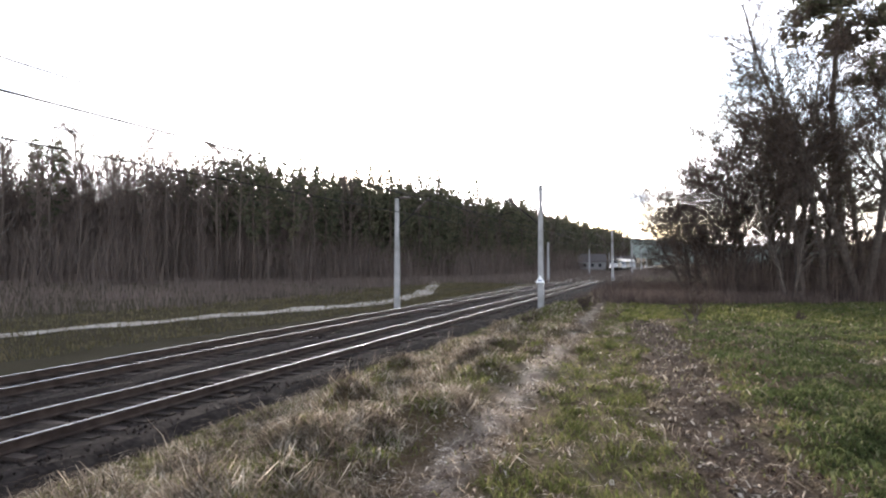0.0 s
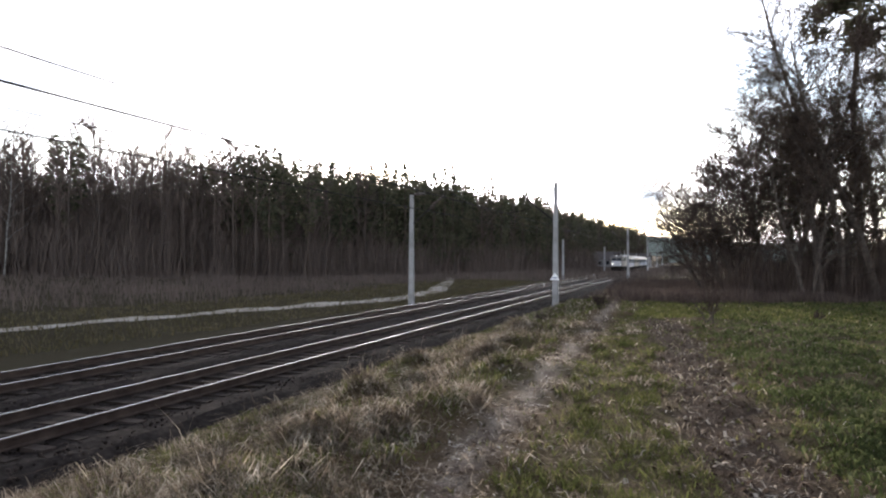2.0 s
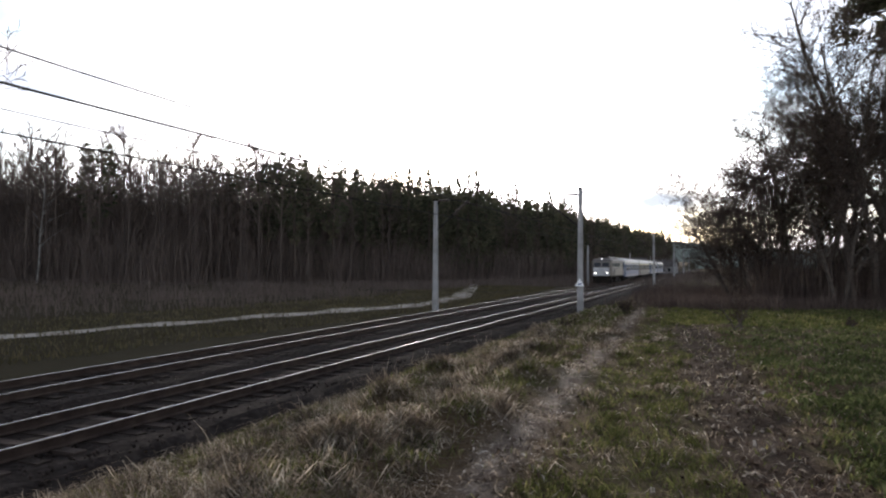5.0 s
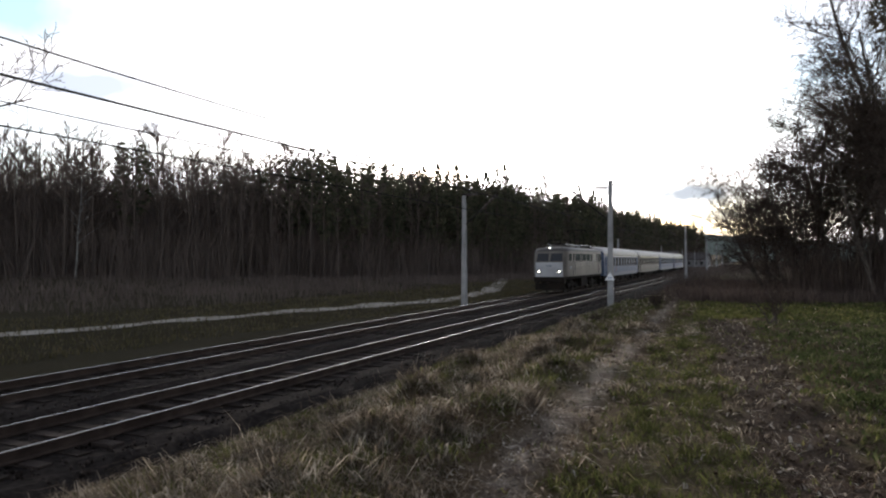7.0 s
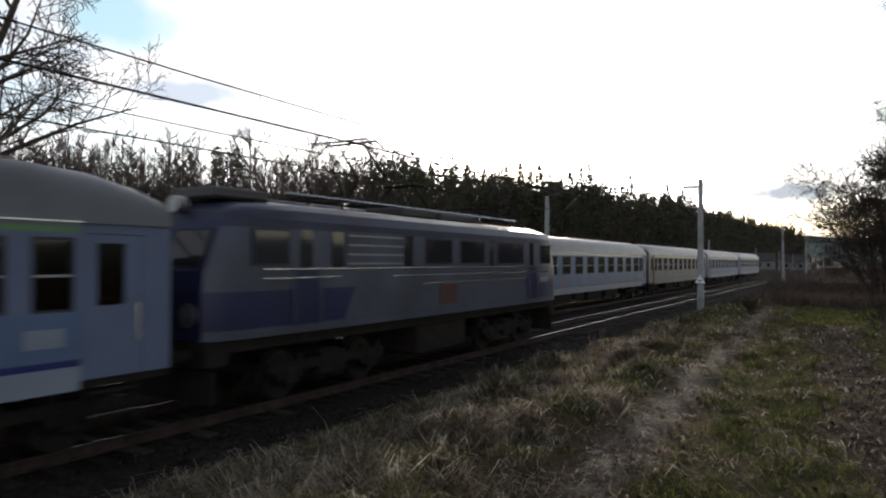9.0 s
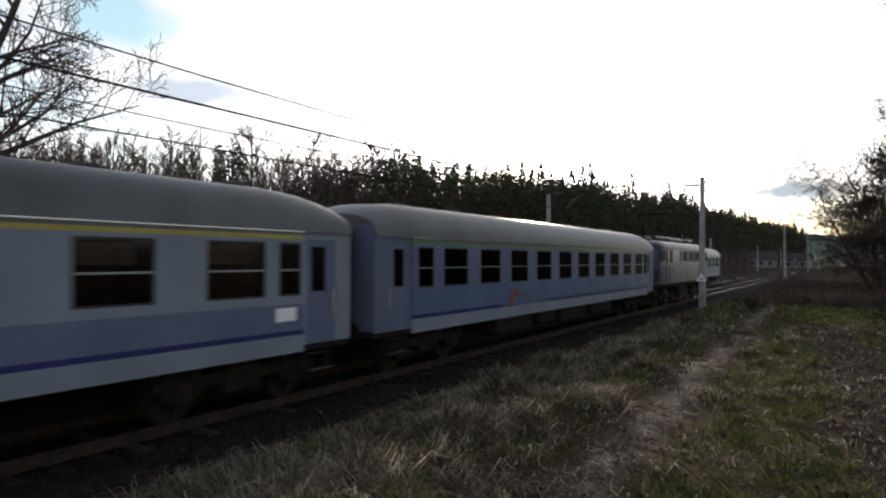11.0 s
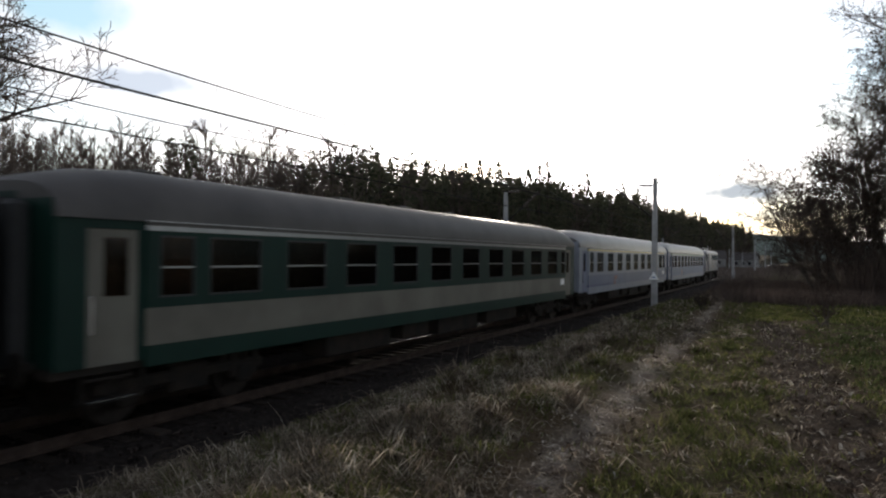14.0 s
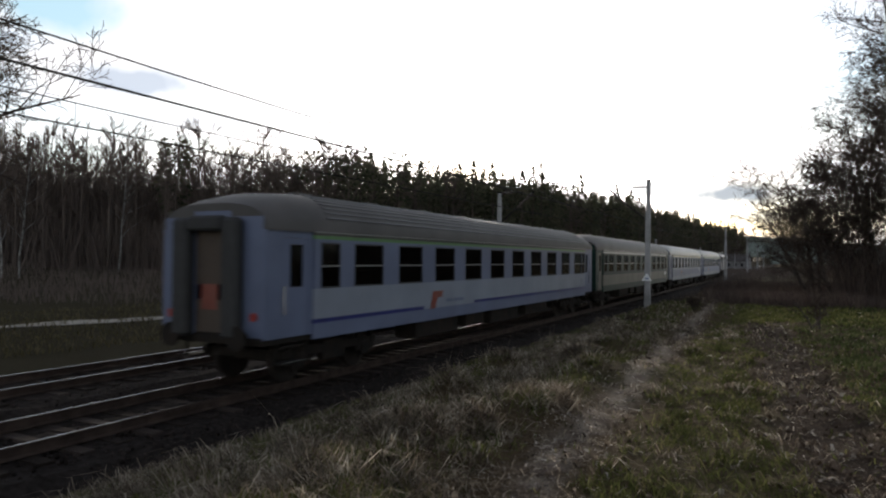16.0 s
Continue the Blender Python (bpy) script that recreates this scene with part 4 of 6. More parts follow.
        t = Shape().use(M["frame"]).tube([(0, y0 + f * 0.52, 3.62), (0, y0 + f * 0.30, 3.62)], 0.15, 14)
        top = part("roof_headlamp", t, ob, "single headlamp over the cab")
        part("lens", Shape().use(M["headlight"] if (pal["lit"] and f < 0) else M["frame"]).tube([(0, y0 + f * 0.30, 3.62), (0, y0 + f * 0.285, 3.62)], 0.05, 14), top)
        part("number_plate", Shape().use(M["white"]).box(-0.22, 0.22, y0 - f * 0.012 - 0.004, y0 - f * 0.012 + 0.004, 2.12, 2.22), ob, "short pale bars")
        p = Shape().use(M["black"])
        p.box(-1.25, 1.25, min(y0, y0 + f * 0.5), max(y0, y0 + f * 0.5), 0.85, 1.30, 0.04)
        p.loft([[(x, y0 - f * 0.02 * 1 + f * abs(x) * 0.15, z) for x, z in ((-1.2, 0.25), (1.2, 0.25), (1.2, 0.8), (-1.2, 0.8))], [(x, y0 + f * 0.05 + f * abs(x) * 0.15, z) for x, z in ((-1.2, 0.25), (1.2, 0.25), (1.2, 0.8), (-1.2, 0.8))]])
        part("buffer_beam", p, ob, "black buffer beam and snow plough")
    # side fittings, from the rear cab to the front one
    for e in (-1, 1):
        X = 1.432

        def plate(m, y0, y1, z0, z1, d=0.012):
            q = Shape().use(m)
            q.box(min(e * (X - 0.03), e * (X + d)), max(e * (X - 0.03), e * (X + d)), y0, y1, z0, z1, 0.0)
            return q

        for y0, y1 in ((1.05, 1.95), (6.55, 7.85), (8.25, 9.65), (10.45, 12.3), (13.6, 14.5)):
            f = part("side_window", plate(M[pal["top"]], y0, y1, 2.54, 3.19), ob, "dark side window in a painted frame")
            part("pane", plate(M["glassdark"], y0 + 0.05, y1 - 0.05, 2.58, 3.15, 0.02), f)
        for y0, y1 in ((2.22, 2.55), (3.12, 3.48), (5.64, 6.0), (9.95, 10.2), (12.75, 13.05)):
            part("narrow_window", plate(M["glassdark"], y0, y1, 2.50, 3.20, 0.015), ob, "narrow dark opening")
        lv = part("louvre_panel", plate(M[pal["band"]], 3.58, 5.58, 2.50, 3.22, 0.02), ob, "louvred air intake panel")
        for k in range(4):
            part("louvre_slat", plate(M["frame"], 3.6, 5.56, 2.55 + k * 0.19, 2.585 + k * 0.19, 0.04), lv)
        for z, y0, y1 in ((2.46, 1.3, 14.3), (2.30, 1.3, 3.4), (2.28, 5.2, 14.3), (2.08, 6.4, 12.4)):
            part("trim_strip", plate(M["chrome"], y0, y1, z, z + 0.03, 0.022), ob, "bright horizontal trim strip")
        for y0 in (2.1, LOCO - 2.95):
            dr = part("cab_door", plate(M[pal["low"]], y0, y0 + 0.62, 1.45, 2.45, 0.01), ob, "cab door with handrails")
            for dy in (-0.06, 0.66):
                q = Shape().use(M["locogrey"]).tube([(e * (X + 0.05), y0 + dy, 1.4), (e * (X + 0.05), y0 + dy, 2.5)], 0.016, 6)
                part("handrail", q, dr)
        if pal["mark"]:
            mid = Shape().use(M["locogrey"])
            quad = [(3.5, 1.47), (12.6, 1.47), (12.1, 2.44), (4.1, 2.44)]
            mid.loft([[(e * (X - 0.02), u, z) for u, z in quad], [(e * (X + 0.008), u, z) for u, z in quad]])
            part("side_panel", mid, ob, "grey panel amid the blue lower side")
            part("emblem", plate(M[pal["mark"]], 7.2, 8.1, 1.55, 2.05, 0.016), ob, "dull red panel mark")
        part("number_plate", plate(M["white"], LOCO - 2.0, LOCO - 1.35, 1.95, 2.12, 0.016), ob, "short pale bars")
    # roof gear
    for y0, y1, w, h in ((0.95, 2.3, 0.6, 0.2), (6.8, 8.4, 0.62, 0.22), (8.6, 10.7, 0.62, 0.2)):
        q = Shape().use(M["roofdark"]).box(-w, w, y0, y1, 3.74, 3.76 + h, 0.05)
        part("roof_box", q, ob, "grey roof equipment box")
    for y in (2.2, 4.6, 11.0, 13.4):
        for x in (-0.5, 0.5):
            q = Shape().use(M["insulator"]).tube([(x, y, 3.62 + 0.05 * k) for k in range(8)], [0.05, 0.08] * 4, 8)
            part("insulator", q, ob, "brown porcelain insulator")
    q = Shape().use(M["chrome"]).tube([(0.75, 2.6, 3.95), (0.75, 13.2, 3.95)], 0.02, 6).tube([(-0.75, 2.6, 3.95), (-0.75, 13.2, 3.95)], 0.02, 6)
    part("roof_rail", q, ob, "thin roof busbar")
    for yc, up in ((5.3, True), (12.2, False)):
        pn = part("pantograph", Shape().use(M["black"]).box(-0.6, 0.6, yc - 1.2, yc - 1.12, 3.97, 4.04).box(-0.6, 0.6, yc + 1.12, yc + 1.2, 3.97, 4.04)
                  .box(-0.6, -0.54, yc - 1.2, yc + 1.2, 3.97, 4.03).box(0.54, 0.6, yc - 1.2, yc + 1.2, 3.97, 4.03), ob, "steel pantograph frame")
        knee, head = (4.68, 5.41) if up else (4.2, 4.32)
        ky = 1.0 if up else 1.5
        for x in (-0.45, 0.45):
            for d in (-1, 1):
                part("arm", Shape().use(M["black"]).tube([(x, yc + d * 0.55, 4.0), (x * 0.95, yc + d * ky, knee)], 0.035, 6), pn)
                part("arm", Shape().use(M["black"]).tube([(x * 0.95, yc + d * ky, knee), (x * 0.8, yc + d * 0.15, head)], 0.028, 6), pn)
        for d in (-0.18, 0.18):
            part("collector_bow", Shape().use(M["black"]).tube([(-0.95, yc + d, head - 0.18), (-0.75, yc + d, head), (0.75, yc + d, head), (0.95, yc + d, head - 0.18)], 0.03, 6), pn)
    u = Shape().use(M["black"]).box(-1.25, 1.25, 0.6, LOCO - 0.6, 1.08, 1.31)
    u.box(-1.2, 1.2, 6.6, 9.0, 0.35, 1.1, 0.06)
    part("underframe", u, ob, "black underframe and battery boxes")
    for y in (3.6, LOCO - 3.6):
        make_bogie(ob, y, train)
    return ob


M["glassdark"] = material("dark_cab_glass", (0.02, 0.02, 0.022), 0.06, 0, bump=0, var=0.1)
NEAR_TRAIN, FAR_TRAIN = "departing train", "oncoming train"
near_cars, far_cars = [], []
BLUE_LOCO = dict(sill="locogrey", low="locoblue", belt="locogrey", trim="locogrey", band="locogrey", top="loconavy", roof="loconavy",
                 front_low="locoblue", front_top="locoblue", lit=False, mark="locored")
PALE_LOCO = dict(sill="beige", low="beige", belt="beige", trim="beige", band="beige", top="beige", roof="roofdark",
                 front_low="grimewhite", front_top="beige", lit=True, mark="")
near_cars.append((make_loco("blue and grey electric locomotive leading the departing train", BLUE_LOCO, NEAR_TRAIN, pose(NEAR, 0, 0)), 0.1))
# sill, stripe, lower side, window band, class line, roof, doors, first window, pitch, count, ribs, emblem
LIV_A = ("white", "navy", "skyblue", "lavender", "limegreen", "roofgrey", "lavender", 3.87, 1.965, 10, False, "split")
LIV_Y = ("white", "navy", "lavender", "white", "yellow", "roofgrey", "lavender", 4.07, 2.18, 9, False, "yes")
LIV_G = ("bottle", "cream", "cream", "bottle", "frame", "roofdark", "cream", 3.70, 1.96, 10, False, "")
LIV_L = ("lavender", "navy", "white", "lavender", "limegreen", "roofdark", "lavender", 3.93, 1.985, 10, True, "split")
for i, (liv, lab) in enumerate(((LIV_A, "pale blue and white passenger coach with a green line"), (LIV_Y, "white and pale blue first-class coach with a yellow line"),
                                (LIV_G, "bottle green and cream passenger coach with a dark roof"), (LIV_L, "lavender and white passenger coach at the train's tail"))):
    near_cars.append((make_coach(lab, liv, NEAR_TRAIN, pose(NEAR, 0, 0), i), -COACH * (i + 1)))
far_cars.append((make_loco("white-faced electric locomotive with lit headlamps", PALE_LOCO, FAR_TRAIN, pose(FAR, 0, 0, 0, 0, 180)), LOCO))
LIV_B = ("white", "navy", "skyblue", "skyblue", "frame", "roofgrey", "skyblue", 3.9, 1.97, 10, False, "split")
LIV_C = ("beige", "cream", "beige", "beige", "yellow", "roofgrey", "beige", 3.7, 1.96, 10, False, "")
for i, (liv, lab) in enumerate(((LIV_B, "light blue passenger coach behind the locomotive"), (LIV_C, "greyish beige passenger coach with a pale roof"),
                                (LIV_B, "light blue passenger coach with a pale roof"), (LIV_A, "pale blue and white coach at the tail"))):
    far_cars.append((make_coach(lab, liv, FAR_TRAIN, pose(FAR, 0, 0), 10 + i), LOCO + 0.2 + COACH * i))


# ---- plants ----
def grow(rng, wood, twigs, p, d, length, radius, level, last, droop, kids, wander=0.22, thin=0.004, reach=1.0, start=0.30, flat=False):
    """A limb with its side limbs; the first two levels are wood, the rest twigs."""
    segs = 5 if level == 0 else 1 if level > 3 else 3 if level == 1 else 2
    pts, rad = [p], [radius]
    q, dd = p, d
    for i in range(segs):
        dd = (dd + Vector((rng.gauss(0, wander), rng.gauss(0, wander), rng.gauss(0, wander * 0.6) + droop)) * (0.35 if level == 0 else 0.7)).normalized()
        q = q + dd * (length / segs)
        pts.append(q)
        rad.append(max(radius * (1 - 0.8 * (i + 1) / segs), thin))
    if flat and level > 2:
        a = (pts[-1] - pts[0]).orthogonal().normalized()
        a.rotate(Matrix.Rotation(rng.random() * 6.283, 3, (pts[-1] - pts[0]).normalized()))
        w = max(radius, thin) * 1.5
        twigs.add([pts[0] - a * w, pts[0] + a * w, pts[-1]], [(0, 1, 2)])
    else:
        (wood if level < 2 else twigs).tube(pts, rad, (8, 5, 4, 3, 3, 3)[level], caps=False)
    if level >= last:
        return
    for k in range(kids[level]):
        u = (start if level == 0 else 0.2) + (1.02 - start if level == 0 else 0.8) * (k + rng.random()) / kids[level]
        u = min(u, 0.99)
        i = min(int(u * segs), segs - 1)
        f = u * segs - i
        base = pts[i].lerp(pts[i + 1], f)
        along = (pts[i + 1] - pts[i]).normalized()
        side = along.orthogonal().normalized()
        side.rotate(Matrix.Rotation(rng.random() * 6.283, 3, along))
        a = rng.uniform(0.55, 1.05)
        nd = (along * math.cos(a) + side * math.sin(a)).normalized()
        nl = length * rng.uniform(0.38, 0.62) * (1.15 - 0.55 * u) * (reach if level == 0 else 1)
        grow(rng, wood, twigs, base, nd, nl, max((radius * (1 - 0.75 * u)) * 0.55, thin), level + 1, last, droop * 0.8, kids, wander, thin, reach, start, flat)


def bare_tree(seed, x, y, h, radius, label, lean=(0, 0), kids=(13, 8, 6, 3), last=4, bark="bark", droop=0.03, stems=1, base=None, group="bare trackside trees", reach=1.0, thin=0.006, start=0.30, flat=True):
    rng = random.Random(seed)
    z = float(ground_z(x, y)) - 0.1 if base is None else base
    ob = thing("tree", label, "tree", group, m=pose(x, y, z))
    wood, twigs = Shape().use(M[bark]), Shape().use(M["twig"])
    for s in range(stems):
        d = Vector((lean[0] + rng.gauss(0, 0.06) + (0.16 * (s - (stems - 1) / 2) if stems > 1 else 0), lean[1] + rng.gauss(0, 0.06), 1)).normalized()
        grow(rng, wood, twigs, Vector((0.25 * (s - (stems - 1) / 2), 0, 0)), d, h * rng.uniform(0.88, 1.0), radius, 0, last, droop, kids, thin=thin, reach=reach, start=start, flat=flat)
    part("trunk", wood, ob, smooth=True)
    part("crown", twigs, ob, "leafless crown of fine twigs")
    return ob


def needle_clump(rng, out, c, r, n):
    """A tuft of needle sprays: thin crossed blades that point outwards and up."""
    for _ in range(n):
        d = Vector((rng.gauss(0, 1), rng.gauss(0, 1), rng.gauss(0.25, 0.7))).normalized()
        s = d.orthogonal().normalized()
        s.rotate(Matrix.Rotation(rng.random() * 6.283, 3, d))
        o = c + Vector((rng.gauss(0, 0.4), rng.gauss(0, 0.4), rng.gauss(0, 0.25))) * r
        l, w = r * rng.uniform(0.5, 1.1), r * rng.uniform(0.10, 0.22)
        out.add([o - s * w, o + s * w, o + d * l + s * w * 0.4, o + d * l * 1.2 - s * w * 0.5], [(0, 1, 2, 3)])


def pine_parts(rng, h, radius, crown_from, reach, limbs, clumps, per, bark="pinebark", clump_r=0.45):
    wood, leaf = Shape().use(M[bark]), Shape().use(M["needles"])
    top = Vector((rng.gauss(0, 0.02) * h, rng.gauss(0, 0.02) * h, h))
    mid = Vector((rng.gauss(0, 0.015) * h, rng.gauss(0, 0.015) * h, h * 0.55))
    wood.tube([(0, 0, 0), tuple(mid), tuple(top)], [radius, radius * 0.72, radius * 0.12], 8, False)
    for k in range(limbs):
        u = crown_from + (1 - crown_from) * (k + rng.random()) / limbs
        b = mid.lerp(top, max(0, (u - 0.55) / 0.45)) if u > 0.55 else Vector((0, 0, 0)).lerp(mid, u / 0.55)
        a = rng.random() * 6.283
        ln = reach * (1.05 - 0.75 * (u - crown_from) / (1 - crown_from)) * rng.uniform(0.6, 1.15)
        e = b + Vector((math.cos(a) * ln, math.sin(a) * ln, ln * rng.uniform(-0.05, 0.45)))
        m = b.lerp(e, 0.5) + Vector((0, 0, -0.06 * ln))
        wood.tube([b, m, e], [radius * 0.28, radius * 0.16, 0.012], 4, False)
        for _ in range(clumps):
            f = rng.uniform(0.35, 1.05)
            needle_clump(rng, leaf, b.lerp(e, f) + Vector((rng.gauss(0, 0.25), rng.gauss(0, 0.25), rng.gauss(0.1, 0.15))), clump_r * rng.uniform(0.7, 1.3), per)
    return wood, leaf


def pine_tree(seed, x, y, h, radius, label, crown_from=0.55, reach=4.0, limbs=26, clumps=9, per=9, clump_r=0.5):
    rng = random.Random(seed)
    ob = thing("pine_tree", label, "tree", "trackside pines", m=pose(x, y, float(ground_z(x, y)) - 0.1))
    wood, leaf = pine_parts(rng, h, radius, crown_from, reach, limbs, clumps, per, clump_r=clump_r)
    part("trunk", wood, ob, smooth=True)
    part("crown", leaf, ob, "dark green needle tufts")


# the wood beside the meadow: seed, x, y, height, trunk radius, label, lean, kids, stems, reach, lowest limb
WOOD = [
    (11, 1.7, 52, 8.2, 0.15, "spreading bare hawthorn tree over a brushy bank", -0.10, (17, 10, 6, 3), 3, 1.05, 0.10),
    (12, 2.9, 47, 8.6, 0.13, "crooked bare trackside tree with dense twigs", -0.05, (16, 10, 6, 3), 3, 1.0, 0.10),
    (28, 1.7, 58, 7.2, 0.12, "low bare tree behind the hawthorn", 0.0, (12, 8, 6, 3), 2, 1.0, 0.10),
    (13, 4.4, 46, 11.2, 0.15, "slender bare tree with drooping twigs", 0.0, (24, 11, 7, 4), 2, 0.62, 0.2),
    (24, 4.9, 50, 10.5, 0.13, "dense crooked tree behind the brush", -0.02, (16, 8, 5, 4), 2, 0.75, 0.1),
    (14, 6.0, 43.5, 14.4, 0.18, "tall leafless tree with a dark trunk", 0.0, (28, 11, 7, 4), 1, 0.66, 0.34),
    (15, 7.2, 45, 16.2, 0.18, "tall leafless tree among brush", 0.0, (28, 11, 7, 4), 1, 0.66, 0.34),
    (16, 6.4, 41, 9.8, 0.11, "young bare tree with upright twigs", 0.0, (16, 8, 5, 4), 2, 0.7, 0.1),
    (25, 7.2, 42, 15.4, 0.18, "tall leafless tree with fine upper twigs", 0.02, (28, 11, 7, 4), 1, 0.66, 0.34),
    (26, 8.4, 43, 16.8, 0.19, "tall leafless tree with crowded limbs", 0.0, (28, 11, 7, 4), 1, 0.66, 0.34),
    (23, 8.4, 44, 10.4, 0.12, "dense young bare tree in the brush", 0.0, (16, 8, 5, 4), 2, 0.7, 0.1),
    (19, 9.0, 50, 13.0, 0.16, "bare tree in the thicket", 0.03, (16, 8, 5, 4), 2, 0.65, 0.15),
    (29, 7.4, 51, 12.0, 0.15, "many-stemmed bare tree deep in the thicket", 0.0, (13, 8, 5, 3), 2, 0.6, 0.2),
    (17, 10.3, 43, 19.5, 0.24, "tall twin-stemmed leafless tree", 0.0, (24, 10, 6, 4), 2, 0.5, 0.3),
    (18, 12.4, 44, 21.0, 0.27, "very tall dark leafless tree", 0.0, (24, 10, 6, 4), 1, 0.55, 0.3),
    (27, 11.4, 46, 12.0, 0.15, "leafless tree at the meadow's far edge", 0.0, (24, 10, 6, 4), 2, 0.62, 0.15),
    (20, 14.5, 42, 17.0, 0.2, "tall leafless tree at the meadow's edge", 0.02, (22, 10, 6, 4), 1, 0.6, 0.2),
]
for sd, x, y, h, r, lab, ln, kids, stems, reach, low in WOOD:
    bare_tree(sd, x, y, h, r, lab, (ln, 0), kids, stems=stems, reach=reach, thin=0.0085, start=low, droop=-0.04 if h < 9 else 0.02, flat=h > 9)
bare_tree(21, 11.3, 46.5, 8.0, 0.085, "thin leaning birch with a pale trunk", (-0.33, 0), (8, 6, 4, 2), 3, bark="birch")
pine_tree(31, 10.4, 47.5, 21.8, 0.24, "tall dark pine with a flat ragged crown", 0.72, 4.6, 30, 9, 10, 0.55)
pine_tree(32, 6.6, 48, 11.5, 0.19, "dark pine among bare trees", 0.35, 2.4, 30, 8, 9, 0.42)
pine_tree(33, 13.8, 47, 19.5, 0.26, "tall pine behind bare trees", 0.6, 3.4, 26, 8, 9, 0.5)
pine_tree(35, 8.2, 47, 9.0, 0.14, "young pine under taller trees", 0.12, 2.2, 28, 7, 8, 0.4)
pine_tree(36, 10.4, 49, 10.5, 0.15, "dark young pine in the thicket", 0.12, 2.2, 28, 7, 8, 0.4)
# the bare tree across the line
bare_tree(22, -23.0, 9.4, 14.6, 0.28, "large bare spreading tree across the tracks", (0.02, 0.06), (17, 9, 6, 3), droop=0.03, thin=0.011, group="trees across the line", reach=0.85, flat=False)
for k, (x, y, h) in enumerate(((-66, 40, 13), (-62, 36, 12.5), (-70, 54, 13.5))):
    bare_tree(60 + k, x, y, h, 0.10, "slim birch with a pale trunk before the forest", (0, 0), (14, 7, 4), 3, bark="birch", group="birches by the forest", thin=0.012, reach=0.6)


def arrays(shape):
    tri = []
    for f in shape.f:
        tri += [(f[0], f[i], f[i + 1]) for i in range(1, len(f) - 1)]
    return np.array([tuple(p) for p in shape.v]), np.array(tri)


def scatter(protos, places):
    """Copies of small trees at (proto, x, y, z, turn, size, height factor), joined."""
    V, F, n = [], [], 0
    for k, x, y, z, a, s, hz in places:
        v, f = protos[k]
        c, sn = math.cos(a) * s, math.sin(a) * s
        V.append(np.stack([v[:, 0] * c - v[:, 1] * sn + x, v[:, 0] * sn + v[:, 1] * c + y, v[:, 2] * s * hz + z], 1))
        F.append(f + n)
        n += len(v)
    return np.concatenate(V), np.concatenate(F)


EDGE = [(-135, -40), (-112, 0), (-96, 22), (-77, 50), (-56, 81), (-40, 128), (-34, 190), (-32, 290), (-20, 420)]


def edge_point(u):
    lens = [math.hypot(b[0] - a[0], b[1] - a[1]) for a, b in zip(EDGE[:-1], EDGE[1:])]
    d = u * sum(lens)
    for (a, b), l in zip(zip(EDGE[:-1], EDGE[1:]), lens):
        if d <= l or b == EDGE[-1]:
            t = min(d / l, 1)
            nx, ny = -(b[1] - a[1]) / l, (b[0] - a[0]) / l
            return a[0] + (b[0] - a[0]) * t, a[1] + (b[1] - a[1]) * t, nx, ny
        d -= l


def spray(rng, out, o, d, length, width):
    """A fine twig: one thin tapering blade."""
    q = d.orthogonal().normalized()
    q.rotate(Matrix.Rotation(rng.random() * 6.283, 3, d))
    out.add([o - q * width, o + q * width, o + d * length], [(0, 1, 2)])


def forest_tree(rng, h, radius, limbs, twigs, crown_from, wide):
    """A leafless tree of the far forest: trunk, rising limbs, and fine twigs along them."""
    s = Shape().use(M["farwood"])
    top = Vector((rng.gauss(0, 0.35), rng.gauss(0, 0.35), h))
    s.tube([(0, 0, 0), tuple(top * 0.5 + Vector((rng.gauss(0, 0.2), rng.gauss(0, 0.2), 0))), tuple(top)], [radius, radius * 0.65, 0.03], 5, False)
    for k in range(limbs):
        u = crown_from + (0.97 - crown_from) * (k + rng.random()) / limbs
        b = top * u
        a = rng.random() * 6.283
        out = wide * (1.15 - 0.75 * (u - crown_from) / (1 - crown_from)) * rng.uniform(0.55, 1.1)
        e = b + Vector((math.cos(a) * out, math.sin(a) * out, min(out * rng.uniform(0.9, 2.0), h * 1.02 - b.z)))
        s.tube([b, b.lerp(e, 0.5) + Vector((math.cos(a), math.sin(a), 0)) * 0.12 * out, e], [radius * 0.3, radius * 0.2, 0.02], 3, False)
        for _ in range(twigs):
            o = b.lerp(e, rng.uniform(0.2, 1.0))
            d = ((e - b).normalized() + Vector((rng.gauss(0, 0.55), rng.gauss(0, 0.55), rng.gauss(0.2, 0.4)))).normalized()
            spray(rng, s, o, d, rng.uniform(0.6, 1.7), rng.uniform(0.02, 0.045))
    return arrays(s)


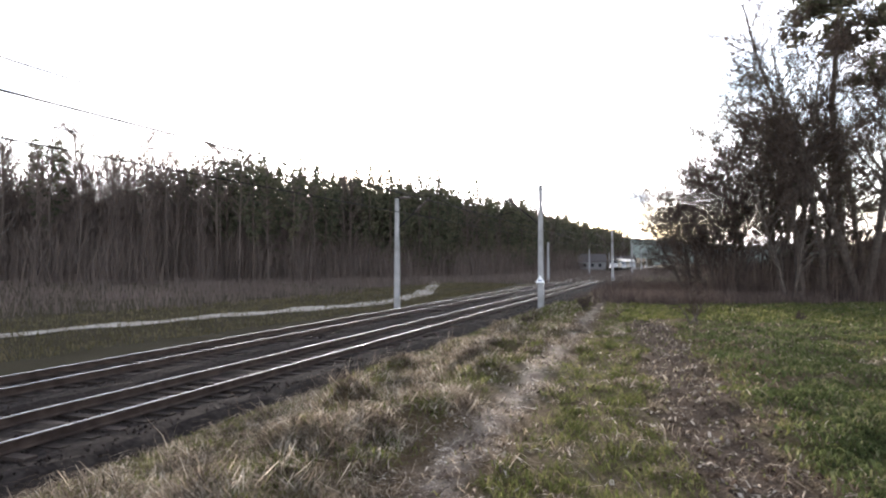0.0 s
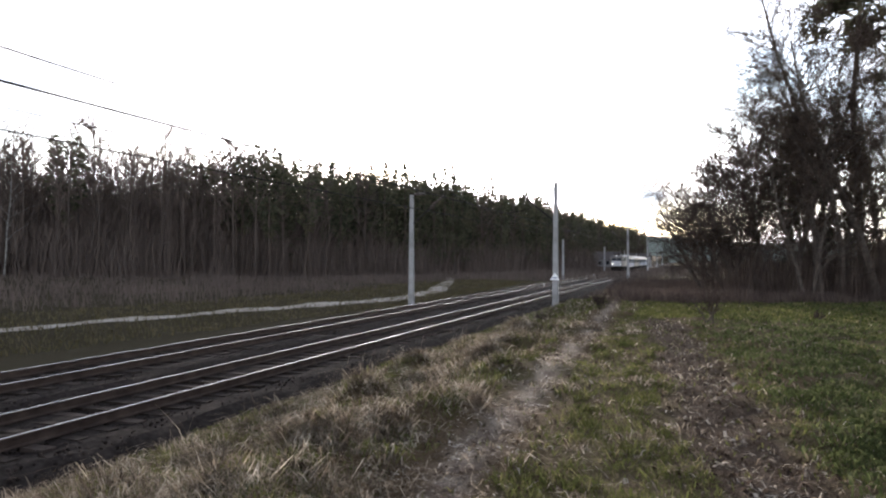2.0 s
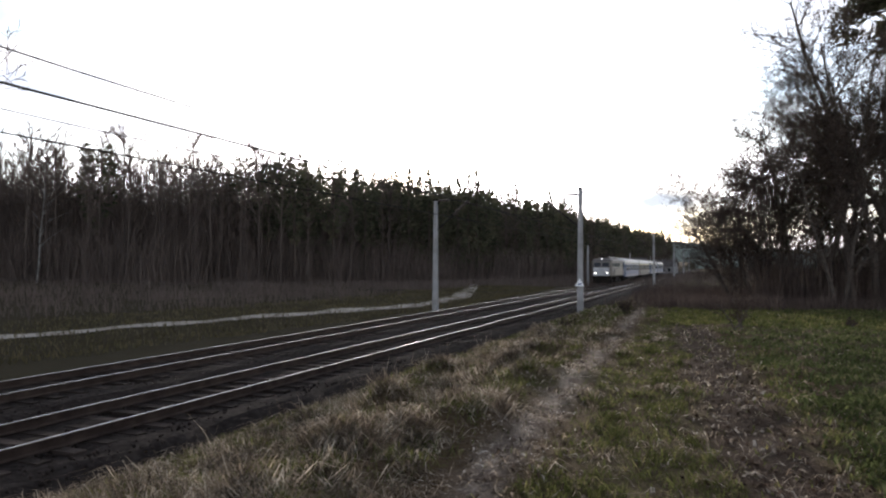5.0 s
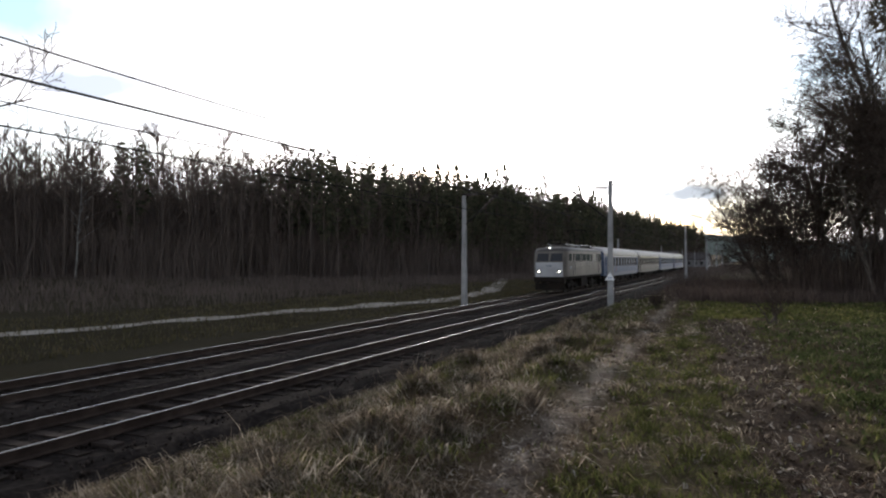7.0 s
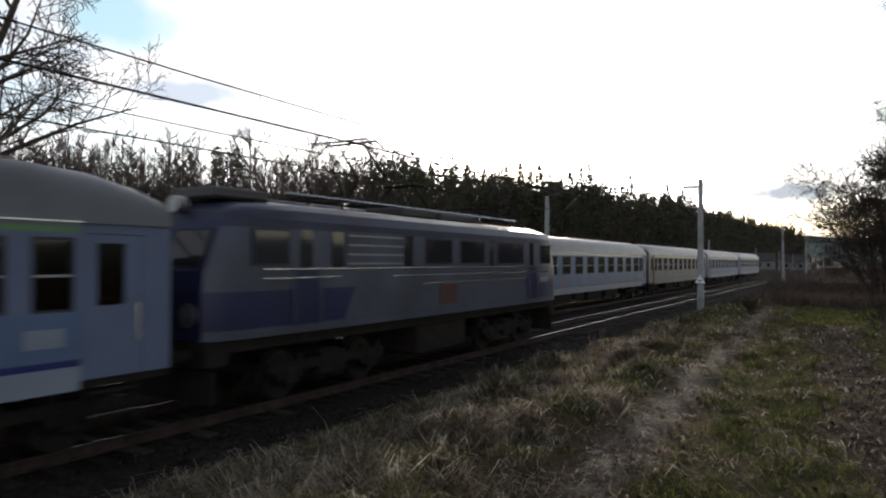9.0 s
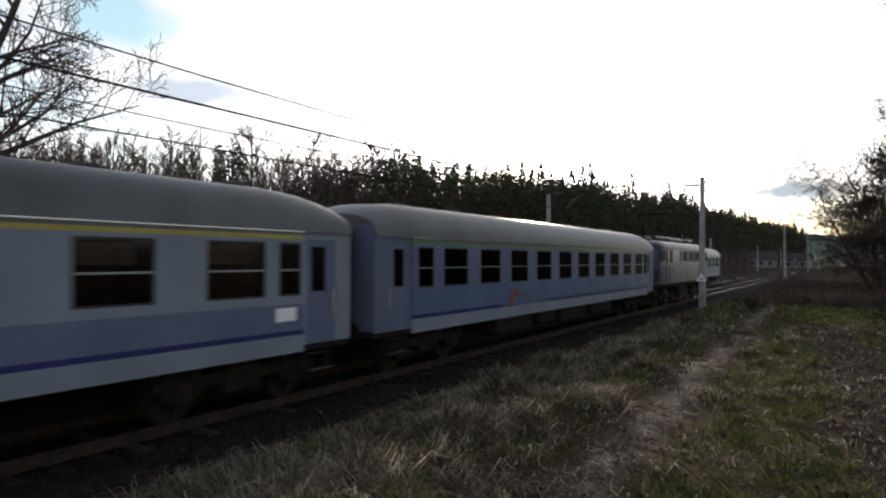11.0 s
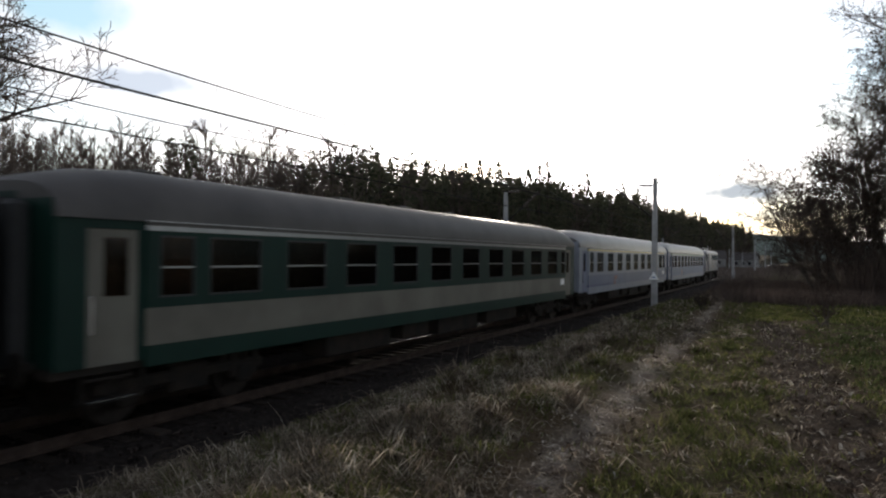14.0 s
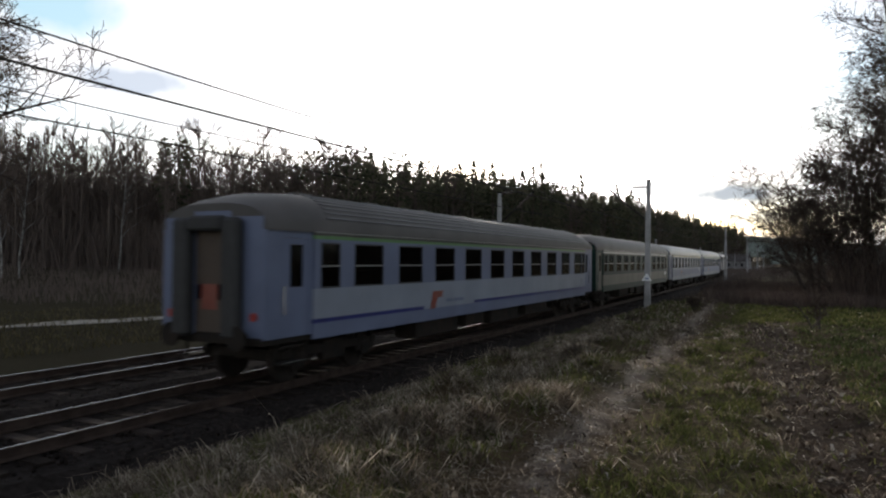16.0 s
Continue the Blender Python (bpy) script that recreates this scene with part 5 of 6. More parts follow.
def make_forest():
    rng = random.Random(77)
    bare = [forest_tree(rng, 14.6, 0.14, 15, 13, 0.30, 1.9) for _ in range(4)]
    bare += [forest_tree(rng, 14.0, 0.11, 20, 10, 0.18, 1.3) for _ in range(2)]
    broad = forest_tree(rng, 15.2, 0.2, 24, 22, 0.35, 3.4)
    pines = []
    for k in range(5):
        spruce = k > 2
        w, l = Shape(), Shape()
        h = 16.2 if spruce else 15.0 + 0.4 * k
        w.use(M["pinebark"]).tube([(0, 0, 0), (0.1, 0.1, h * 0.5), (0, 0.1, h)], [0.17, 0.13, 0.03], 6, False)
        l.use(M["needles"])
        low = 0.12 if spruce else 0.34
        for _ in range(350 if spruce else 320):
            u = low + (1 - low) * rng.random() ** 0.85
            wide = (2.1 * (1.0 - u) / (1 - low) + 0.08) if spruce else 1.9 * math.sin(math.pi * min(1, 0.12 + 0.88 * (1.02 - u) / (1 - low))) ** 0.7
            a, e = rng.random() * 6.283, wide * rng.random() ** 0.5
            o = Vector((math.cos(a) * e, math.sin(a) * e, h * u))
            d = Vector((math.cos(a) + rng.gauss(0, 0.5), math.sin(a) + rng.gauss(0, 0.5), rng.gauss(-0.1 if spruce else 0.35, 0.4))).normalized()
            s = d.cross(Vector((0, 0, 1))).normalized() * rng.uniform(0.07, 0.16)
            ln = rng.uniform(0.4, 0.95) * (0.55 if u > 0.9 else 1)
            l.add([o - s, o + s, o + d * ln], [(0, 1, 2)])
            l.add([o - d * 0.2, o + d * 0.2 + Vector((0, 0, rng.uniform(0.12, 0.3))), o + d * ln * 0.8 - Vector((0, 0, 0.15))], [(0, 1, 2)])
        if spruce:
            l.add([(-0.09, 0, h - 0.9), (0.09, 0, h - 0.9), (0, 0, h + 0.5)], [(0, 1, 2)])
            l.add([(0, -0.09, h - 0.9), (0, 0.09, h - 0.9), (0, 0, h + 0.5)], [(0, 1, 2)])
        pines.append((arrays(w), arrays(l)))
    pb, pl = [], []
    for row in range(10):
        n = 165
        for i in range(n):
            u = 0.06 + 0.94 * (i + rng.random()) / n
            x, y, nx, ny = edge_point(u)
            dpt = row * 4.2 + rng.uniform(-2, 2) + 1
            x, y = x + nx * dpt, y + ny * dpt
            z = float(ground_z(x, y)) - 0.2
            conifer = row < 7 and rng.random() < (0.02 if y < 66 else 0.06 if y < 82 else 0.30 if y < 105 else 0.72)
            size = rng.uniform(0.90, 1.07) * (1.22 if y > 60 else 1.16)
            if conifer:
                k = rng.choice((3, 4) if rng.random() < (0.12 if y < 105 else 0.4) else (0, 1, 2))
                pl.append((k, x, y, z, rng.random() * 6.28, size, rng.uniform(0.84, 1.1) * (0.84 if y < 82 else 1.0)))
            else:
                pb.append((rng.randrange(6), x, y, z, rng.random() * 6.28, size, rng.uniform(0.88, 1.08)))
    # a few broad old crowns that stand out over the rest
    for x, y in ((-64, 72), (-58, 80), (-70, 66), (-92, 42)):
        pb.append((6, x - 3, y + 3, float(ground_z(x, y)) - 0.2, rng.random() * 6.28, 1.25, 1.05))
    v, f = scatter(bare + [broad], pb)
    thing("forest", "dense leafless forest behind the railway", "forest", kind="stuff", data=mesh_np("forest", v, f, M["farwood"]))
    v, f = scatter([p[0] for p in pines], pl)
    thing("pine_trunks", "straight pine trunks in the forest", "forest", kind="stuff", data=mesh_np("pine_trunks", v, f, M["pinebark"]))
    v, f = scatter([p[1] for p in pines], pl)
    thing("pine_crowns", "dark needle crowns of the forest's pines and spruces", "forest", kind="stuff", data=mesh_np("pine_crowns", v, f, M["needles"]))


make_forest()


def sticks(rng, n, places, hmin, hmax, width, spread):
    """Upright thin blades in clumps: (x, y) places, n blades each."""
    P = np.repeat(np.asarray(places, float), n, 0)
    m = len(P)
    P = P + rng.normal(0, spread, (m, 2))
    h = rng.uniform(hmin, hmax, m)
    z = ground_z(P[:, 0], P[:, 1]) - 0.05
    a = rng.uniform(0, 2 * np.pi, m)
    lean = rng.normal(0, 0.28, (m, 2)) * h[:, None]
    wx, wy = np.cos(a) * width, np.sin(a) * width
    base = np.stack([P[:, 0], P[:, 1], z], 1)
    side = np.stack([wx, wy, np.zeros(m)], 1)
    mid = base + np.stack([lean[:, 0] * 0.35, lean[:, 1] * 0.35, h * 0.55], 1)
    tip = base + np.stack([lean[:, 0], lean[:, 1], h], 1)
    V = np.stack([base - side, base + side, mid + side * 0.7, mid - side * 0.7, tip], 1).reshape(-1, 3)
    q = np.arange(m)[:, None] * 5
    F = np.concatenate([q + [0, 1, 2], q + [0, 2, 3], q + [3, 2, 4]], 0)
    return V, F


def make_brush():
    rng = np.random.default_rng(9)
    # dark scrub between the dirt track and the forest
    u = rng.random(6500) * 0.62
    t = rng.random(6500) ** 0.8
    pl = []
    for a, b in zip(u, t):
        x, y, nx, ny = edge_point(a)
        d = -48 * (1 - b) + 4 * b
        px, py = x + nx * d, y + ny * d
        if px < -28.5 - 0.02 * py or py > 95:
            pl.append((px, py))
    V, F = sticks(rng, 9, pl, 0.25, 1.2, 0.04, 0.8)
    thing("scrub", "low dark scrub and dead reeds before the forest", "scrub", kind="stuff", data=mesh_np("scrub", V, F, M["farwood"]))
    # undergrowth inside the forest
    pl = []
    for k in range(3600):
        x, y, nx, ny = edge_point(rng.random())
        d = rng.uniform(-3, 26)
        pl.append((x + nx * d, y + ny * d))
    V, F = sticks(rng, 16, pl, 1.5, 8.5, 0.06, 1.2)
    thing("undergrowth", "dense dark undergrowth and saplings inside the forest", "undergrowth", kind="stuff", data=mesh_np("undergrowth", V, F, M["farwood"]))
    # the crowd of thin trunks deep in the forest
    pl = []
    for k in range(5200):
        x, y, nx, ny = edge_point(0.06 + 0.94 * rng.random())
        d = rng.uniform(10, 46)
        pl.append((x + nx * d, y + ny * d))
    V, F = sticks(rng, 13, pl, 7.0, 15.6, 0.11, 1.6)
    thing("deep_forest", "crowd of thin dark trunks deep in the forest", "forest", kind="stuff", data=mesh_np("deep_forest", V, F, M["farwood"]))
    # brambles behind the meadow
    pl = [(rng.uniform(-3.5, 16), rng.uniform(36.5, 43)) for _ in range(260)] + [(rng.uniform(-5.5, 3), rng.uniform(43, 75)) for _ in range(260)]
    pl = [(x, y + 0.55 * max(x - 2, 0)) for x, y in pl]
    V, F = sticks(rng, 40, pl, 0.25, 0.95, 0.014, 0.6)
    thing("brambles", "dark bramble thicket along the meadow's edge", "thicket", kind="stuff", data=mesh_np("brambles", V, F, M["brush"]))
    pl = [(rng.uniform(3, 17), rng.uniform(42, 53)) for _ in range(190)]
    V, F = sticks(rng, 45, pl, 0.8, 4.6, 0.014, 0.9)
    thing("thicket", "tangled bare undergrowth between the trees", "thicket", kind="stuff", data=mesh_np("thicket", V, F, M["brush"]))


make_brush()


def blades(rng, x, y, h, w, lean, flat=0.0):
    """Curved tapering blades rooted at (x, y)."""
    n = len(x)
    z = ground_z(x, y) - 0.015
    a = rng.uniform(0, 2 * np.pi, n)
    b = rng.uniform(0, 2 * np.pi, n)
    side = np.stack([np.cos(b), np.sin(b), np.zeros(n)], 1) * w[:, None]
    out = np.stack([np.cos(a), np.sin(a), np.zeros(n)], 1) * (lean * h)[:, None]
    up = np.array([0, 0, 1.0])
    base = np.stack([x, y, z], 1)
    rise = (h * (1 - flat))[:, None]
    p1 = base + out * 0.4 + up * rise * 0.68
    p3 = base + out * 1.15 + up * rise * (0.95 - 0.5 * np.clip(lean, 0, 1.2))[:, None]
    V = np.stack([base - side, base + side, p1 - side * 0.8, p1 + side * 0.8, p3], 1).reshape(-1, 3)
    q = np.arange(n)[:, None] * 5
    F = np.concatenate([q + [0, 1, 3], q + [0, 3, 2], q + [2, 3, 4]], 0)
    return V, F


def meadow_points(rng, n, far=44.0):
    y = 2.4 * np.exp(rng.random(n) * math.log(far / 2.4))
    lo, hi = np.maximum(-7.0, -2.3 * y), 0.34 * y + 1.0
    return lo + (hi - lo) * rng.random(n), y


def patchy(x, y, s, k):
    return 0.5 + 0.5 * np.sin(s * x + 1.3 * k + np.sin(0.8 * s * y + k)) * np.sin(s * 0.9 * y - 0.6 * k + np.sin(0.7 * s * x))


def make_grass():
    rng = np.random.default_rng(21)

    def where(x, y):
        path = np.abs(x - (-1.45 - 0.052 * y)) < 0.28 + 0.30 * patchy(x, y, 2.7, 3)
        rut = np.abs(x - (0.9 - 0.062 * y)) < 0.62 * (0.4 + 1.1 * patchy(x, y, 1.6, 6))
        field = x + 0.05 * y > 1.3 + 1.1 * patchy(x, y, 1.7, 9)
        return path, rut, field

    def width(y, n):
        return (0.0022 + 0.00042 * y) * rng.uniform(0.7, 1.5, n)

    def lay(name, label, category, mat, x, y, h, lean, w=None, flat=0.0):
        V, F = blades(rng, x, y, h, width(y, len(x)) if w is None else w, lean, flat)
        thing(name, label, category, kind="stuff", data=mesh_np(name, V, F, M[mat]))

    # short matted dry grass over the bank and between the wheel marks
    x, y = meadow_points(rng, 190000)
    path, rut, field = where(x, y)
    bank = x < -2.0 - 0.045 * y
    tuft = 0.15 + 1.7 * patchy(x, y, 4.3, 8) ** 2
    keep = rng.random(len(x)) < tuft * np.where(field, 0.04, np.where(path, 0.10, np.where(rut, 0.10, np.where(bank, 0.25 + 0.5 * patchy(x, y, 1.1, 1), 0.03 + 0.12 * patchy(x, y, 1.4, 2)))))
    x, y, bank = x[keep], y[keep], bank[keep]
    h = np.where(bank, rng.uniform(0.05, 0.20, len(x)) * (0.5 + 0.8 * patchy(x, y, 1.5, 7)), rng.uniform(0.03, 0.11, len(x))) * (1 + y / 60)
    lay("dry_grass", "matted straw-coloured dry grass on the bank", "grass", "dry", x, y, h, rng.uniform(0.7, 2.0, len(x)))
    # tussocks of long grass that hangs over on all sides
    tx = np.concatenate([[q[0] for q in HUMPS], rng.uniform(-6.2, -2.2, 70)])
    ty = np.concatenate([[q[1] - 0.15 for q in HUMPS], 3.2 * np.exp(rng.random(70) * 2.0)])
    n = 150
    x, y = np.repeat(tx, n) + rng.normal(0, 0.16, len(tx) * n), np.repeat(ty, n) + rng.normal(0, 0.16, len(tx) * n)
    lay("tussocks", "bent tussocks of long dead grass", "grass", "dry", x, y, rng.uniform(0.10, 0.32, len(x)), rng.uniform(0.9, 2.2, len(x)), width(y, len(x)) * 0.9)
    # long stems that lie across one another
    x, y = meadow_points(rng, 60000, 26)
    path, rut, field = where(x, y)
    keep = rng.random(len(x)) < np.where(field, 0.05, np.where(rut, 0.15, np.where(path, 0.3, np.where(x < -2.0 - 0.045 * y, 0.75, 0.22))))
    x, y = x[keep], y[keep]
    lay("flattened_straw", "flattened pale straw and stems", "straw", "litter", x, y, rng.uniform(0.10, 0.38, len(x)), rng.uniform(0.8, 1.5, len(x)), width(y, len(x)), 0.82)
    # green grass, thickest on the strip between path and rut and along the bank's outer edge
    x, y = meadow_points(rng, 170000)
    path, rut, field = where(x, y)
    bank = x < -2.0 - 0.045 * y
    rim = np.clip(1 - np.abs(x + 5.3) / 1.3, 0, 1)
    far = step(22, 32, y)
    tuft = 0.2 + 1.7 * patchy(x, y, 4.9, 5) ** 2
    keep = (~field) & (rng.random(len(x)) < tuft * np.where(path, 0.04, np.where(rut, 0.05 + 0.5 * far, np.where(bank, 0.24 + 0.6 * patchy(x, y, 1.3, 3) ** 1.5 + 0.6 * rim, 0.55 + 0.4 * patchy(x, y, 1.9, 4) + 0.3 * far))))
    x, y, bank = x[keep], y[keep], bank[keep]
    h = np.where(bank, rng.uniform(0.05, 0.19, len(x)), rng.uniform(0.03, 0.10, len(x))) * (1 + y / 60)
    lay("green_grass", "short green and yellowish meadow grass", "grass", "green", x, y, h, rng.uniform(0.2, 1.3, len(x)))
    # extra wide-bladed turf at the far end, added to read as a sunlit strip
    y = rng.uniform(26, 41, 26000)
    x = -1.8 + (0.34 * y + 3.0) * rng.random(len(y))
    lay("far_turf", "short green turf added for the sunlit strip at the meadow's far end", "grass", "green", x, y, rng.uniform(0.06, 0.16, len(x)), rng.uniform(0.1, 0.8, len(x)), rng.uniform(0.012, 0.03, len(x)))
    # young leafy crop in the field, with bare soil between
    y = 2.6 * np.exp(rng.random(70000) * math.log(44 / 2.6))
    x = (1.3 - 0.05 * y) + (0.34 * y + 1.2 - (1.3 - 0.05 * y)) * rng.random(len(y)) ** 0.9
    keep = (0.34 * y + 1.2 > 1.3 - 0.05 * y) & (x + 0.05 * y > 1.3 + 1.3 * patchy(x, y, 1.7, 9) * rng.random(len(y))) & (rng.random(len(y)) < 0.14 + 0.95 * patchy(x, y, 3.1, 5) ** 1.5)
    x, y = x[keep], y[keep]
    lay("crop", "young leafy green crop in the field", "crop", "crop", x, y, rng.uniform(0.05, 0.14, len(x)) * (1 + y / 70), rng.uniform(0.5, 1.5, len(x)), (0.010 + 0.0006 * y) * rng.uniform(0.4, 1.3, len(x)))
    # dead leaves and broken straw
    x, y = meadow_points(rng, 110000, 30)
    path, rut, field = where(x, y)
    keep = (~path) & (rng.random(len(x)) < np.where(rut, 0.8, np.where(field, 0.2, 0.22)))
    px, py = x[path], y[path]
    x, y = x[keep], y[keep]
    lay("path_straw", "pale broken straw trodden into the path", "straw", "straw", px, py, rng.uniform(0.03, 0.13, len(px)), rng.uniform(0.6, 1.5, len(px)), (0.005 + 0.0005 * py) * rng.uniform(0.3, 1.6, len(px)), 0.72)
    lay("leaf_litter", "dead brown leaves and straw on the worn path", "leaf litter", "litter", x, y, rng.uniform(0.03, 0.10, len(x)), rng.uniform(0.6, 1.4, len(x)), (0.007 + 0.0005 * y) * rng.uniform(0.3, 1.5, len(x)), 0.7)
    # single large dead leaves, curled up
    x, y = meadow_points(rng, 26000, 24)
    path, rut, field = where(x, y)
    keep = rng.random(len(x)) < np.where(rut, 0.75, np.where(path, 0.2, np.where(field, 0.10, 0.16)))
    x, y = x[keep], y[keep]
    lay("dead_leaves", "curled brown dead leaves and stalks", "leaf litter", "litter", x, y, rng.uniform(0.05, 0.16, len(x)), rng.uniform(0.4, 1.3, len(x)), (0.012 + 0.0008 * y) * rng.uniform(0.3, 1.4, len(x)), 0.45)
    # tufts of longer grass over the strip between path and field
    tx = rng.uniform(-2.2, 3.2, 420)
    ty = 2.8 * np.exp(rng.random(420) * 2.1)
    tx = tx - 0.055 * ty + np.where(tx > 1, 0.2 * ty, 0)
    x, y = np.repeat(tx, 34) + rng.normal(0, 0.07, 420 * 34), np.repeat(ty, 34) + rng.normal(0, 0.07, 420 * 34)
    half = np.repeat(rng.random(420) < 0.8, 34)
    path, rut, field = where(x, y)
    keep = ~(path | rut)
    x, y, half = x[keep], y[keep], half[keep]
    h, le = rng.uniform(0.05, 0.19, len(x)), rng.uniform(0.5, 1.9, len(x))
    lay("grass_tufts", "tufts of longer green grass in the meadow", "grass", "green", x[half], y[half], h[half], le[half])
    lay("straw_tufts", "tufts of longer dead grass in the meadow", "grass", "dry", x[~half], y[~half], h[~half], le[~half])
    # verge across the line
    yy = rng.uniform(-5, 95, 26000)
    xx = -17.5 - 14 * rng.random(26000) ** 1.2 - 0.06 * np.abs(yy - 50)
    V, F = blades(rng, xx, yy, rng.uniform(0.08, 0.32, len(xx)), np.full(len(xx), 0.02), rng.uniform(0.2, 1.0, len(xx)))
    m = ramp_blades("verge_grass", [(0.055, 0.047, 0.028), (0.085, 0.076, 0.040), (0.13, 0.105, 0.065)])
    thing("verge_grass", "dull green rough grass across the line", "grass", kind="stuff", data=mesh_np("verge_grass", V, F, m))
    # dry weeds that stand at the top of the bank
    pl = np.stack([rng.uniform(-7.0, -5.0, 26), rng.uniform(4, 22, 26)], 1)
    V, F = sticks(rng, 3, pl, 0.35, 0.9, 0.0035, 0.15)
    thing("dry_weeds", "tall dry weed stalks on the bank's edge", "weeds", kind="stuff", data=mesh_np("dry_weeds", V, F, M["dry"]))


make_grass()


def shrub(seed, x, y, h, n, label, name="shrub"):
    rng = random.Random(seed)
    ob = thing(name, label, "shrub", "low shrubs in the meadow", m=pose(x, y, float(ground_z(x, y)) - 0.03))
    for k in range(n):
        w = Shape().use(M["bark"])
        t = Shape().use(M["twig"])
        d = Vector((rng.gauss(0, 0.35), rng.gauss(0, 0.35), 1)).normalized()
        grow(rng, w, t, Vector((rng.gauss(0, 0.12), rng.gauss(0, 0.12), 0)), d, h * rng.uniform(0.6, 1.1), 0.03, 1, 3, 0.02, (0, 8, 4), 0.25, 0.010)
        w.use(M["twig"])
        w.add(t.v, t.f)
        part("stem", w, ob)


shrub(41, 0.85, 24.4, 1.4, 5, "small dark leafless sapling standing in the meadow")
shrub(42, -4.6, 23.3, 0.6, 9, "clump of broken dark stalks on the bank")
shrub(43, -5.0, 24.2, 0.4, 6, "clump of cut dark stems on the bank")
shrub(44, -3.75, 32.5, 0.8, 9, "dark bare clump beside the path")
shrub(45, 4.6, 27.5, 0.4, 5, "low dark weed clump in the field")

# ---- buildings and distance ----


def make_shed(x, y):
    z = float(ground_z(x, y))
    ob = thing("shed", "dark tarred wooden shed with a gabled roof", "shed", m=pose(x, y, z, 0, 0, -12))
    w, d, h, r = 3.2, 2.6, 2.6, 4.4
    s = Shape().use(M["plank"]).box(-w, w, -d + 0.05, d, 0, h)
    s.loft([[(-w, yy, h), (w, yy, h), (0, yy, r)] for yy in (-d + 0.05, d)])
    part("wall", s, ob)
    for k in range(22):
        xx = -w + (k + 0.5) * 2 * w / 22
        hh = h + (r - h) * (1 - abs(xx) / w)
        part("plank", Shape().use(M["plank"]).box(xx - 0.135, xx + 0.135, -d, -d + 0.045, 0.05, hh - 0.1), ob)
    for e in (-1, 1):
        q = Shape().use(M["slate"])
        q.loft([[(0, yy, r + 0.02), (e * (w + 0.35), yy, h - 0.22), (e * (w + 0.35), yy, h - 0.10), (0, yy, r + 0.14)] for yy in (-d - 0.3, d + 0.3)])
        part("roof", q, ob, "dark felt roof slope")


make_shed(15.5, 58)


def make_house(x, y, w, d, h, r, turn, label):
    ob = thing("house", label, "house", "far houses", m=pose(x, y, float(ground_z(x, y)), 0, 0, turn))
    s = Shape().use(M["plaster"]).box(-w, w, -d, d, -0.5, h)
    s.loft([[(xx, -d, h), (xx, d, h), (xx, 0, r)] for xx in (-w, w)])
    part("wall", s, ob, "pale plastered wall")
    for e in (-1, 1):
        part("roof", Shape().use(M["slate"]).loft([[(xx, 0, r + 0.03), (xx, e * (d + 0.4), h - 0.2), (xx, e * (d + 0.4), h - 0.05), (xx, 0, r + 0.2)] for xx in (-w - 0.4, w + 0.4)]), ob)
    for xx in (-w * 0.55, 0, w * 0.55):
        part("window", Shape().use(M["glassdark"]).box(xx - 0.5, xx + 0.5, -d - 0.02, -d + 0.02, 1.0, 2.2), ob)


make_house(-27, 262, 5, 4, 3.0, 5.6, 12, "small pale house with a dark roof far down the line")
make_house(-17.5, 300, 4.5, 4, 3.2, 5.8, -8, "white house far down the line")


def make_hills():
    rng = random.Random(5)
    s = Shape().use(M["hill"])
    top, low = [], []
    for k in range(181):
        a = radians(-100 + k * 200 / 180)
        d = 950
        hh = 26 + 9 * math.sin(a * 7 + 1) + 5 * math.sin(a * 23) + rng.uniform(-2.2, 2.2)
        low.append((-math.sin(a) * d, math.cos(a) * d, -5))
        top.append((-math.sin(a) * (d + 60), math.cos(a) * (d + 60), hh))
    s.loft([low, top], close=False, caps=False)
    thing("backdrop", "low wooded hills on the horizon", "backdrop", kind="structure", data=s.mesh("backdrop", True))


make_hills()


